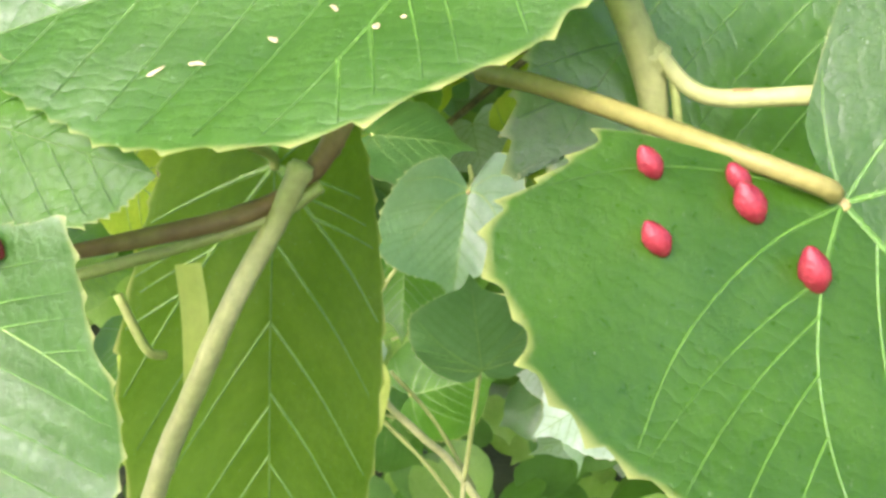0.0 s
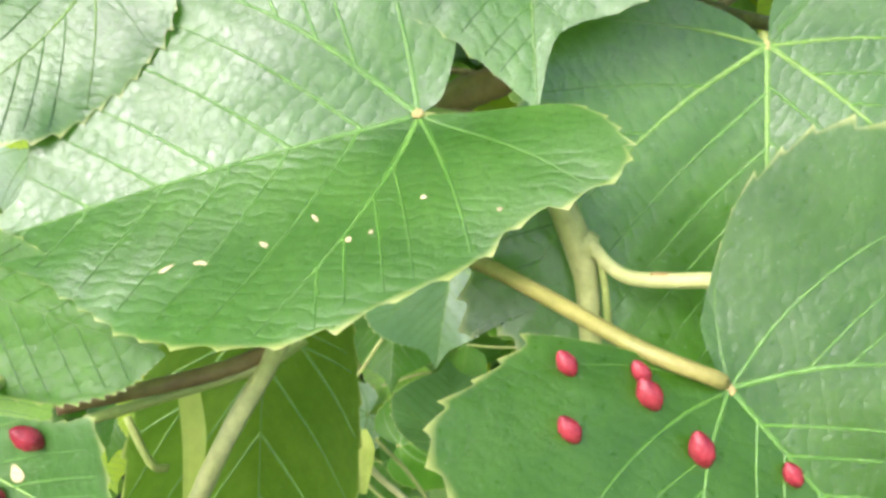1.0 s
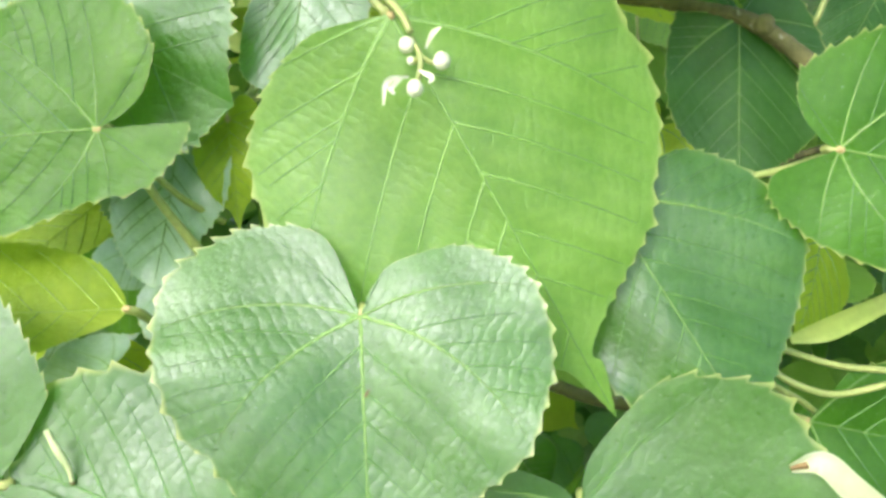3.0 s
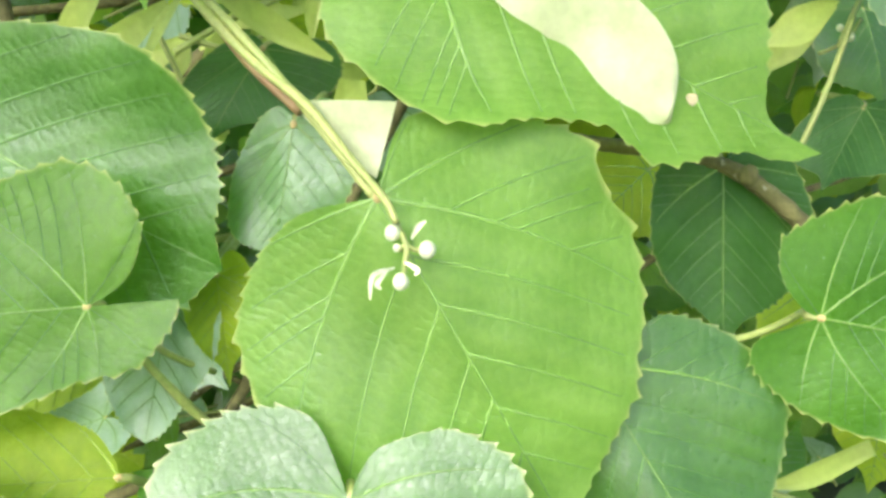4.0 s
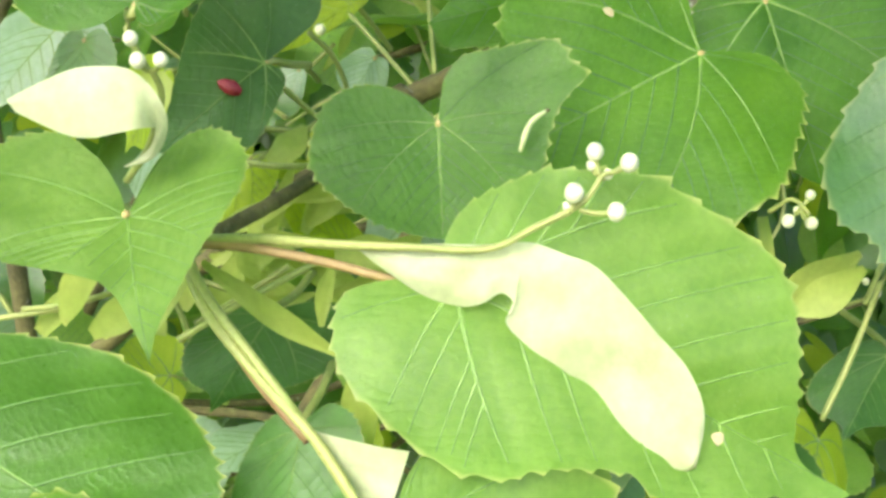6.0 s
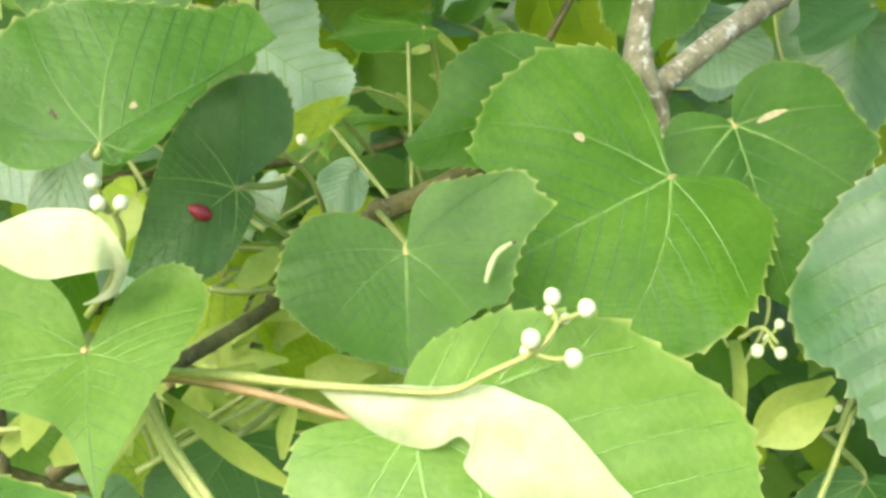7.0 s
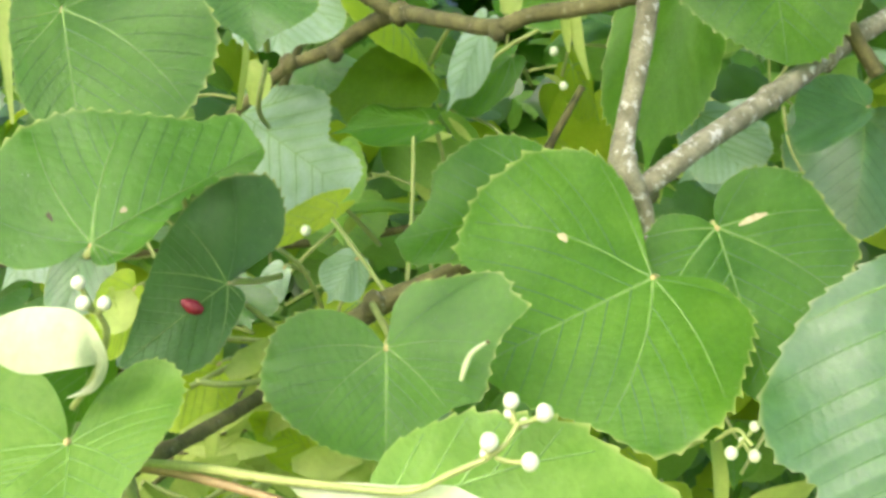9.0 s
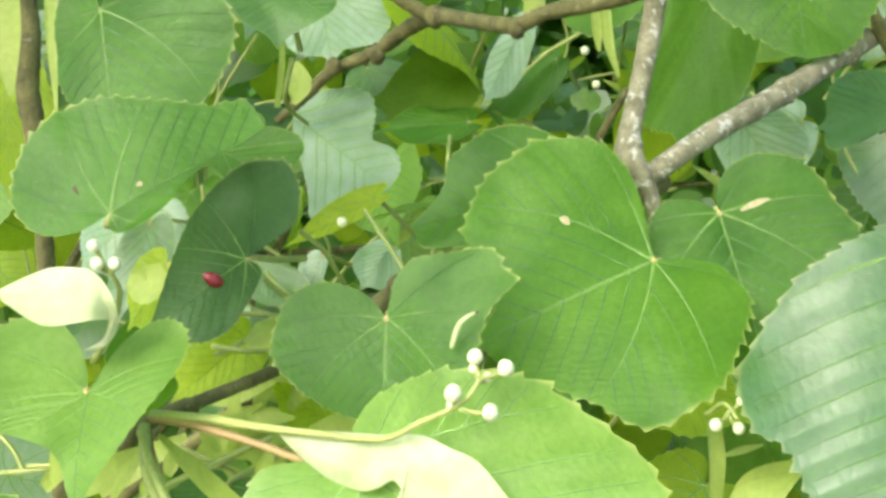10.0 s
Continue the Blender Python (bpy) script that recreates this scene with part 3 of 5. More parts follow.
twig("brown woody twig with small buds", [(0.0350, 0.2028, 1.4208), (0.0533, 0.2028, 1.4142), (0.0742, 0.2028, 1.4112), (0.0897, 0.2015, 1.4078), (0.0997, 0.1989, 1.4017), (0.1097, 0.1963, 1.3931), (0.1265, 0.1976, 1.3819)], (0.0016, 0.0017, 0.0018, 0.0019, 0.0021, 0.0022, 0.0022), BARK, 8, 0.07, knots=[((0.0950, 0.1989, 1.4057), 0.0028)])
twig("grey-brown twig running behind the leaves", [(-0.0917, 0.2795, 1.4019), (-0.0550, 0.2925, 1.4325), (-0.0392, 0.2990, 1.4476), (-0.0193, 0.3055, 1.4615), (0.0030, 0.3120, 1.4805), (0.0174, 0.3120, 1.4882), (0.0370, 0.3146, 1.4978), (0.0661, 0.3198, 1.5066), (0.0915, 0.3120, 1.5217), (0.0856, 0.2912, 1.5204)], (0.0030, 0.0031, 0.0032, 0.0034, 0.0040, 0.0034, 0.0034, 0.0034, 0.0034, 0.0036), BARK, 9, 0.08, knots=[((0.0041, 0.3094, 1.4826), 0.0052)])
twig("lichen-flecked grey branch rising upright", [(0.0881, 0.2951, 1.6008), (0.0873, 0.2938, 1.5793), (0.0854, 0.2925, 1.5631), (0.0828, 0.2912, 1.5469), (0.0809, 0.2873, 1.5341), (0.0825, 0.2860, 1.5270), (0.0882, 0.2886, 1.5177), (0.0915, 0.2912, 1.5046)], (0.0034, 0.0034, 0.0034, 0.0033, 0.0038, 0.0042, 0.0028, 0.0024), LICHEN, 10, 0.05, 12, knots=[((0.0810, 0.2860, 1.5319), 0.0052)])
twig("lichen-flecked grey branch slanting upwards", [(0.0854, 0.2886, 1.5224), (0.0931, 0.2925, 1.5278), (0.1074, 0.3029, 1.5389), (0.1329, 0.3302, 1.5558), (0.1543, 0.3510, 1.5712), (0.1731, 0.3666, 1.5846), (0.2052, 0.3835, 1.6045)], (0.0033, 0.0036, 0.0037, 0.0040, 0.0038, 0.0040, 0.0043), LICHEN, 11, 0.05, 12, knots=[((0.1335, 0.3302, 1.5562), 0.0052), ((0.1596, 0.3536, 1.5738), 0.0046)])
twig("crooked brown twig with knobs", [(-0.0790, 0.4095, 1.5501), (-0.0648, 0.4069, 1.5618), (-0.0506, 0.4030, 1.5731), (-0.0311, 0.4030, 1.5816), (-0.0143, 0.3900, 1.5892), (0.0005, 0.3770, 1.5918), (0.0223, 0.3445, 1.5831), (0.0403, 0.3185, 1.5762), (0.0524, 0.3120, 1.5793), (0.0695, 0.3042, 1.5806), (0.0873, 0.2964, 1.5834)], (0.0020, 0.0026, 0.0027, 0.0030, 0.0034, 0.0035, 0.0030, 0.0029, 0.0028, 0.0027, 0.0026), BARK, 12, 0.09, knots=[((-0.0498, 0.4004, 1.5744), 0.0046), ((-0.0293, 0.3991, 1.5795), 0.0046), ((0.0010, 0.3744, 1.5912), 0.0054), ((0.0416, 0.3159, 1.5747), 0.0040)])
twig("short brown side twig", [(-0.0006, 0.3770, 1.5913), (-0.0112, 0.3744, 1.5970), (-0.0229, 0.3718, 1.6046)], (0.0032, 0.0030), BARK, 13, 0.08)
twig("dark brown upright twig", [(-0.1467, 0.3120, 1.5964), (-0.1420, 0.3120, 1.5710), (-0.1423, 0.3120, 1.5519), (-0.1385, 0.3120, 1.5329), (-0.1362, 0.3146, 1.5032), (-0.1346, 0.3172, 1.4729), (-0.1315, 0.3198, 1.4335), (-0.1290, 0.3224, 1.3776)], (0.0042, 0.0042, 0.0044, 0.0041, 0.0034, 0.0034, 0.0034, 0.0034), BARK, 14, 0.08)
twig("thin grey twig crossing the branch", [(0.1621, 0.3575, 1.6003), (0.1690, 0.3588, 1.5861), (0.1803, 0.3614, 1.5702)], (0.0026, 0.0030), BARK, 15, 0.06)
twig("brown woody shoot bearing leaves and flower stalks", [(-0.0589, 0.2275, 1.4313), (-0.0453, 0.2158, 1.4450), (-0.0337, 0.2028, 1.4542), (-0.0274, 0.2210, 1.4571), (-0.0222, 0.2470, 1.4592), (-0.0157, 0.2795, 1.4627)], (0.0017, 0.0017, 0.0019, 0.0019, 0.0020, 0.0022), BARK, 16, 0.06)
low = (-0.0071, 0.3380, 1.0835)
twig("pale green shoot rising from the ground into the shade", [(low[0] + 0.02, low[1] + 0.01, -0.01), (low[0] + 0.03, low[1], 0.6), (low[0] + 0.025, low[1], low[2] - 0.12), (low[0] + 0.01, low[1] - 0.005, low[2] - 0.03), (-0.0163, 0.3289, 1.0970), (-0.0292, 0.3185, 1.1183), (-0.0435, 0.3081, 1.1418), (-0.0492, 0.3250, 1.1558), (-0.0549, 0.3510, 1.1563)], (0.0045, 0.0035, 0.0022, 0.0019, 0.0017, 0.0015, 0.0014, 0.0012, 0.0008), GREENWOOD, 21, 0.03)
low = (-0.0117, 0.2925, 1.1155)
twig("thin green shoot rising from the ground", [(low[0] + 0.01, low[1] + 0.02, -0.01), (low[0] - 0.01, low[1] + 0.01, 0.7), (low[0] - 0.006, low[1] + 0.003, low[2] - 0.12), (low[0] - 0.002, low[1] + 0.001, low[2] - 0.03), (-0.0123, 0.2938, 1.1123), (-0.0095, 0.2886, 1.1343)], (0.004, 0.003, 0.0014, 0.0010, 0.0009, 0.0008), GREENWOOD, 22, 0.03)
twig("dark twig in the shade behind leaves", [(0.0333, 0.2080, 1.3227), (0.0505, 0.2080, 1.3169), (0.0619, 0.2080, 1.3133), (0.0941, 0.2106, 1.3076)], (0.0017, 0.0018), BARK, 17, 0.06)
twig("dark brown twig behind a leaf base", [(-0.0130, 0.1534, 1.2904), (-0.0032, 0.1508, 1.3020), (0.0068, 0.1508, 1.3068), (0.0254, 0.1560, 1.3160)], (0.0030, 0.0030), REDWOOD, 18, 0.06)


def stalk(label, points, radii=(0.0008, 0.0008), material=None):
    ob = tube("stalk", points, radii, material or PETIOLE, None, "", 7)
    return tagged(ob, label=label, category="leaf stalk")


for pts in ([(-0.0179, 0.2678, 1.5020), (-0.0131, 0.2756, 1.4966), (-0.0108, 0.2860, 1.4886), (-0.0122, 0.3042, 1.4814)], [(-0.0161, 0.3380, 1.5098), (-0.0046, 0.3250, 1.4989), (0.0074, 0.3120, 1.4870)], [(0.0065, 0.3900, 1.5438), (0.0097, 0.3640, 1.5146), (0.0146, 0.3146, 1.4907)],
            [(-0.0212, 0.2470, 1.4879), (-0.0171, 0.2548, 1.4828), (-0.0131, 0.2730, 1.4752), (-0.0110, 0.2990, 1.4646)], [(-0.0357, 0.2470, 1.4648), (-0.0242, 0.2535, 1.4715), (-0.0164, 0.2730, 1.4775)], [(-0.0244, 0.2730, 1.5564), (-0.0282, 0.2795, 1.5433), (-0.0405, 0.3380, 1.5422)],
            [(0.1309, 0.2470, 1.4343), (0.1370, 0.2535, 1.4443), (0.1433, 0.2600, 1.4549)], [(0.1176, 0.2340, 1.4070), (0.1250, 0.2379, 1.4228), (0.1321, 0.2418, 1.4416)], [(0.0836, 0.1742, 1.3736), (0.0951, 0.1785, 1.3755), (0.1071, 0.1880, 1.3776)],
            [(0.0953, 0.1820, 1.3306), (0.1017, 0.1820, 1.3268), (0.1116, 0.1846, 1.3236), (0.1238, 0.1846, 1.3263)], [(0.1000, 0.1898, 1.3328), (0.1131, 0.1898, 1.3289), (0.1259, 0.1898, 1.3276)], [(0.1002, 0.1924, 1.3228), (0.1075, 0.1937, 1.3184), (0.1164, 0.1950, 1.3111)],
            [(-0.0060, 0.2808, 1.1649), (-0.0083, 0.2860, 1.1448), (-0.0117, 0.2925, 1.1155)], [(-0.0391, 0.3120, 1.1481), (-0.0252, 0.3250, 1.1222), (-0.0095, 0.3380, 1.0834)], [(-0.0480, 0.3120, 1.1336), (-0.0292, 0.3185, 1.1082), (-0.0160, 0.3250, 1.0837)],
            [(-0.0629, 0.1430, 1.2437), (-0.0592, 0.1430, 1.2340), (-0.0572, 0.1456, 1.2316)], [(-0.0640, 0.3510, 1.1636), (-0.0550, 0.3510, 1.1538), (-0.0407, 0.3510, 1.1740)],
            [(-0.0360, 0.1716, 1.3689), (-0.0311, 0.1768, 1.3585), (-0.0262, 0.1820, 1.3504)], [(-0.0386, 0.1742, 1.3754), (-0.0334, 0.1794, 1.3687), (-0.0271, 0.1872, 1.3626)],
            [(-0.0555, 0.2418, 1.4452), (-0.0501, 0.2405, 1.4343), (-0.0446, 0.2392, 1.4228)], [(-0.0477, 0.2444, 1.4386), (-0.0317, 0.2444, 1.4333), (-0.0177, 0.2444, 1.4271)], [(-0.0449, 0.2431, 1.4258), (-0.0320, 0.2431, 1.4336), (-0.0199, 0.2444, 1.4416)],
            [(-0.0997, 0.2405, 1.4262), (-0.0905, 0.2405, 1.4277), (-0.0785, 0.2418, 1.4297)], [(-0.1028, 0.2444, 1.4367), (-0.0979, 0.2444, 1.4319), (-0.0945, 0.2444, 1.4262)], [(-0.0372, 0.2600, 1.4758), (-0.0300, 0.2626, 1.4760), (-0.0204, 0.2665, 1.4752)],
            [(-0.0454, 0.3120, 1.4862), (-0.0398, 0.3120, 1.4804), (-0.0333, 0.3120, 1.4756)],
            [(-0.0865, 0.2340, 1.4311), (-0.0701, 0.2275, 1.4348), (-0.0476, 0.2145, 1.4438)], [(-0.0356, 0.2002, 1.4345), (-0.0215, 0.2054, 1.4426), (-0.0060, 0.2158, 1.4500)], [(-0.0254, 0.2210, 1.4715), (-0.0189, 0.2275, 1.4699), (-0.0123, 0.2470, 1.4680)]):
    stalk("thin yellow-green leaf stalk", pts)


# ---- flower bracts, stalks and buds ----
def strap(name, points, widths, tilt, material, parent, label="", cup=0.15, across=6, n=None):
    """A tongue-shaped blade along a line, turned about it by tilt degrees from facing -y."""
    n = n or 8 * len(points)
    c = spline(points, n)
    w = np.maximum(spline(np.array(widths)[:, None], n)[:, 0], 0.0002)
    tl = np.radians(spline(np.array(tilt if isinstance(tilt, list) else [tilt] * len(points), float)[:, None], n)[:, 0])
    d = np.gradient(c, axis=0)
    d /= np.linalg.norm(d, axis=1)[:, None]
    verts, faces = [], []
    for k in range(n):
        s = np.cross(d[k], (0, -1, 0))
        s /= np.linalg.norm(s)
        m = np.cross(s, d[k])
        a, b_ = math.cos(tl[k]) * s + math.sin(tl[k]) * m, math.cos(tl[k]) * m - math.sin(tl[k]) * s
        for j in range(across + 1):
            q = 2 * j / across - 1
            verts.append(c[k] + a * w[k] * q + b_ * w[k] * (cup * q * q + 0.012 * math.sin(k * 0.4 + 4 * q)) + b_ * 0.0002 * math.exp(-(q / 0.1) ** 2))
    for k in range(n - 1):
        for j in range(across):
            a = k * (across + 1) + j
            faces.append((a, a + 1, a + across + 2, a + across + 1))
    return mesh_object(name, verts, faces, material, parent, label)


def loft(name, edge_a, edge_b, material, parent, bulge=0.0, n=70, across=10, ripple=0.0003):
    """A blade stretched between its two edges, bulging to the open side, with a raised middle nerve."""
    a, b_ = spline(edge_a, n), spline(edge_b, n)
    verts, faces = [], []
    for k in range(n):
        for j in range(across + 1):
            q = j / across
            p = a[k] * (1 - q) + b_[k] * q
            p[1] -= bulge * 4 * q * (1 - q) * min(1, k / 6, (n - 1 - k) / 6) + ripple * math.sin(k * 0.35 + 5 * q)
            p[1] += 0.0003 * math.exp(-((q - 0.5) / 0.06) ** 2)
            verts.append(p)
    for k in range(n - 1):
        for j in range(across):
            i = k * (across + 1) + j
            faces.append((i, i + 1, i + across + 2, i + across + 1))
    return mesh_object(name, verts, faces, material, parent)


def bud(p, r, parent, foot=None):
    r = r * 0.9
    v, f = ball((0, 0, 0), (r, r, r * 1.08), 14, 10)
    v = [(x * (1 + 0.04 * math.cos(5 * math.atan2(y, x))), y * (1 + 0.04 * math.cos(5 * math.atan2(y, x))), z) for x, y, z in v]
    ob = mesh_object("bud", v, f, BUD, parent)
    ob.location = p
    if foot is not None:
        mid = (Vector(p) + Vector(foot)) / 2 + Vector((0, 0.0006, -0.0006))
        stem = tube("pedicel", [foot, tuple(mid), p], (0.0005, 0.0006), PETIOLE, ob, sides=6)
        stem.location = -Vector(p)


def flower(label):
    e = new("linden_flower_cluster")
    e.empty_display_size = 0.01
    return tagged(e, label=label, category="flower", group="linden flower clusters")


def petal(points, w, parent):
    strap("petal", points, [w * 0.4, w, w * 0.3], 10, BUD, parent, cup=0.5, across=4, n=12)


f1 = flower("cream linden bract with round white buds over a leaf")
loft("bract", [(0.0045, 0.1859, 1.4595), (0.0137, 0.1840, 1.4601), (0.0215, 0.1827, 1.4606), (0.0270, 0.1820, 1.4609), (0.0314, 0.1820, 1.4609), (0.0346, 0.1820, 1.4614), (0.0379, 0.1813, 1.4617), (0.0411, 0.1807, 1.4614), (0.0464, 0.1794, 1.4598), (0.0517, 0.1787, 1.4578), (0.0578, 0.1781, 1.4520), (0.0637, 0.1768, 1.4455), (0.0692, 0.1755, 1.4396), (0.0723, 0.1742, 1.4333), (0.0729, 0.1735, 1.4273), (0.0717, 0.1729, 1.4207)], [(0.0051, 0.1859, 1.4591), (0.0115, 0.1833, 1.4551), (0.0193, 0.1820, 1.4504), (0.0260, 0.1807, 1.4489), (0.0306, 0.1794, 1.4499), (0.0343, 0.1787, 1.4521), (0.0367, 0.1774, 1.4501), (0.0352, 0.1781, 1.4464), (0.0398, 0.1781, 1.4417), (0.0464, 0.1774, 1.4376), (0.0514, 0.1768, 1.4328), (0.0564, 0.1755, 1.4264), (0.0618, 0.1742, 1.4218), (0.0667, 0.1735, 1.4203), (0.0698, 0.1729, 1.4197), (0.0712, 0.1729, 1.4199)], BRACT, f1, 0.0012, 110)
tube("peduncle", [(-0.0293, 0.1963, 1.4579), (-0.0136, 0.1911, 1.4592), (0.0011, 0.1859, 1.4595), (0.0162, 0.1807, 1.4603), (0.0314, 0.1787, 1.4607), (0.0398, 0.1774, 1.4651), (0.0465, 0.1768, 1.4686)], (0.0012, 0.0011, 0.0010, 0.0008, 0.0007, 0.0007, 0.0006), PETIOLE, f1)
tube("pedicel", [(0.0465, 0.1768, 1.4686), (0.0496, 0.1774, 1.4711), (0.0521, 0.1781, 1.4752)], (0.0006, 0.0005), PETIOLE, f1, sides=6)
for p, r, q in (((0.0506, 0.1786, 1.4794), 0.0018, (0.0516, 0.1781, 1.4752)), ((0.0570, 0.1785, 1.4775), 0.0019, (0.0521, 0.1781, 1.4752)), ((0.0468, 0.1754, 1.4721), 0.0020, (0.0470, 0.1768, 1.4688)), ((0.0546, 0.1752, 1.4688), 0.0019, (0.0480, 0.1768, 1.4688)), ((0.0503, 0.1794, 1.4769), 0.0012, (0.0516, 0.1781, 1.4752)), ((0.0533, 0.1794, 1.4752), 0.0011, (0.0516, 0.1781, 1.4747)), ((0.0460, 0.1781, 1.4692), 0.0011, (0.0465, 0.1774, 1.4685))):
    bud(p, r, f1, q)

f2 = flower("opening linden flowers hanging over a light leaf")
tube("peduncle", [(-0.0332, 0.2002, 1.4540), (-0.0254, 0.1885, 1.4446), (-0.0138, 0.1820, 1.4333), (-0.0010, 0.1729, 1.4241), (0.0087, 0.1651, 1.4141), (0.0156, 0.1586, 1.4075), (0.0181, 0.1560, 1.4033)], (0.0015, 0.0014, 0.0012, 0.0011, 0.0009, 0.0008, 0.0007), PETIOLE, f2)
tube("stem", [(-0.0330, 0.2015, 1.4526), (-0.0244, 0.1898, 1.4432), (-0.0147, 0.1833, 1.4324), (-0.0026, 0.1755, 1.4226)], (0.0010, 0.0012), REDWOOD, f2)
loft("bract", [(-0.0064, 0.1807, 1.4249), (0.0013, 0.1729, 1.4250), (0.0084, 0.1690, 1.4253), (0.0178, 0.1657, 1.4251)], [(-0.0058, 0.1794, 1.4239), (0.0012, 0.1755, 1.4185), (0.0069, 0.1716, 1.4137), (0.0134, 0.1677, 1.4100)], BRACT, f2, 0.0004, 30)
tube("pedicel", [(0.0179, 0.1586, 1.4025), (0.0199, 0.1560, 1.3989), (0.0196, 0.1547, 1.3948)], (0.0006, 0.0005), PETIOLE, f2, sides=6)
for p, r, q in (((0.0172, 0.1573, 1.4011), 0.0017, (0.0188, 0.1573, 1.4013)), ((0.0238, 0.1560, 1.3981), 0.0018, (0.0199, 0.1560, 1.3989)), ((0.0191, 0.1508, 1.3932), 0.0017, (0.0196, 0.1547, 1.3948)), ((0.0180, 0.1573, 1.3982), 0.0009, (0.0195, 0.1560, 1.3989))):
    bud(p, r, f2, q)
petal([(0.0210, 0.1547, 1.4004), (0.0224, 0.1534, 1.4030), (0.0239, 0.1534, 1.4041)], 0.00055, f2)
petal([(0.0178, 0.1534, 1.3953), (0.0141, 0.1508, 1.3945), (0.0135, 0.1495, 1.3902)], 0.00055, f2)
petal([(0.0167, 0.1534, 1.3951), (0.0149, 0.1495, 1.3933), (0.0156, 0.1495, 1.3922)], 0.00055, f2)
petal([(0.0197, 0.1534, 1.3964), (0.0221, 0.1521, 1.3952), (0.0216, 0.1521, 1.3941)], 0.00055, f2)

f3 = flower("curled cream linden bract with small round buds")
loft("bract", [(-0.0592, 0.1794, 1.4872), (-0.0514, 0.1781, 1.4907), (-0.0454, 0.1768, 1.4930), (-0.0398, 0.1762, 1.4936), (-0.0347, 0.1755, 1.4933), (-0.0310, 0.1755, 1.4907), (-0.0283, 0.1755, 1.4869), (-0.0281, 0.1768, 1.4830), (-0.0301, 0.1794, 1.4788), (-0.0331, 0.1807, 1.4760), (-0.0380, 0.1820, 1.4745)], [(-0.0573, 0.1781, 1.4849), (-0.0466, 0.1742, 1.4814), (-0.0412, 0.1729, 1.4808), (-0.0360, 0.1729, 1.4818), (-0.0317, 0.1735, 1.4827), (-0.0305, 0.1768, 1.4824), (-0.0312, 0.1787, 1.4810), (-0.0325, 0.1800, 1.4788), (-0.0350, 0.1813, 1.4768), (-0.0369, 0.1820, 1.4756), (-0.0388, 0.1820, 1.4747)], BRACT, f3, 0.001, 70)
tube("peduncle", [(-0.0412, 0.1898, 1.4708), (-0.0349, 0.1859, 1.4783), (-0.0307, 0.1820, 1.4878), (-0.0310, 0.1781, 1.4931)], (0.0008, 0.0006), PETIOLE, f3)
for p, r in (((-0.0338, 0.1758, 1.4986), 0.0015), ((-0.0326, 0.1755, 1.4947), 0.0016), ((-0.0284, 0.1755, 1.4949), 0.0015)):
    bud(p, r, f3, (-0.0314, 0.1781, 1.4928))

f4 = flower("small linden buds beside a large leaf")
tube("peduncle", [(0.1041, 0.2470, 1.4581), (0.1080, 0.2418, 1.4623), (0.1112, 0.2379, 1.4591)], (0.0006, 0.0005), PETIOLE, f4)
for p, r in (((0.1054, 0.2353, 1.4578), 0.0018), ((0.1111, 0.2353, 1.4574), 0.0017), ((0.1120, 0.2405, 1.4636), 0.0014), ((0.1096, 0.2418, 1.4595), 0.0012)):
    bud(p, r, f4, (0.1091, 0.2392, 1.4601))

f5 = flower("tiny green linden buds deep in the foliage")
tube("peduncle", [(0.1277, 0.2535, 1.4319), (0.1347, 0.2535, 1.4352), (0.1387, 0.2535, 1.4414)], (0.0006, 0.0005), PETIOLE, f5)
for p, r in (((0.1351, 0.2509, 1.4364), 0.0014), ((0.1331, 0.2535, 1.4389), 0.0011), ((-0.0323, 0.2730, 1.4472), 0.0013), ((-0.0288, 0.3510, 1.5049), 0.0022), ((0.0625, 0.3900, 1.5806), 0.0020), ((0.0675, 0.4030, 1.5684), 0.0020)):
    bud(p, r, f5)


dry = new("dry_bract")
tagged(dry, label="cream dried bract lying on a leaf edge", category="bract")
strap("blade", [(0.0894, 0.1456, 1.3229), (0.0939, 0.1430, 1.3251), (0.0989, 0.1417, 1.3209), (0.1065, 0.1417, 1.3141)], [0.0008, 0.0022, 0.0026, 0.0030], 15, BRACT, dry, cup=0.35)
tube("tip", [(0.0891, 0.1449, 1.3231), (0.0904, 0.1443, 1.3238), (0.0917, 0.1436, 1.3244)], (0.0004, 0.0007), REDWOOD, dry, "brown withered tip")


def leaf_roll(points):
    e = new("leaf_roll")
    tagged(e, label="pale rolled leaf edge with a dark tip", category="leaf roll")
    tube("roll", points, (0.0004, 0.00065, 0.00075, 0.0005), BRACTGREEN, e)
    v, f = ball(points[0], (0.0006, 0.0006, 0.0005), 8, 6)
    mesh_object("tip", v, f, BARK, e, "dark brown withered tip")


leaf_roll([(0.0446, 0.2210, 1.4845), (0.0413, 0.2203, 1.4822), (0.0397, 0.2203, 1.4789), (0.0388, 0.2203, 1.4751)])
leaf_roll([(-0.0418, 0.1326, 1.3242), (-0.0421, 0.1320, 1.3275), (-0.0433, 0.1313, 1.3305), (-0.0452, 0.1313, 1.3346)])


def young(label, points, widths, tilt):
    ob = strap("bract_leaf", points, widths, tilt, YOUNG, None, "", 0.2, 6)
    return tagged(ob, label=label, category="bract", group="young bracts")


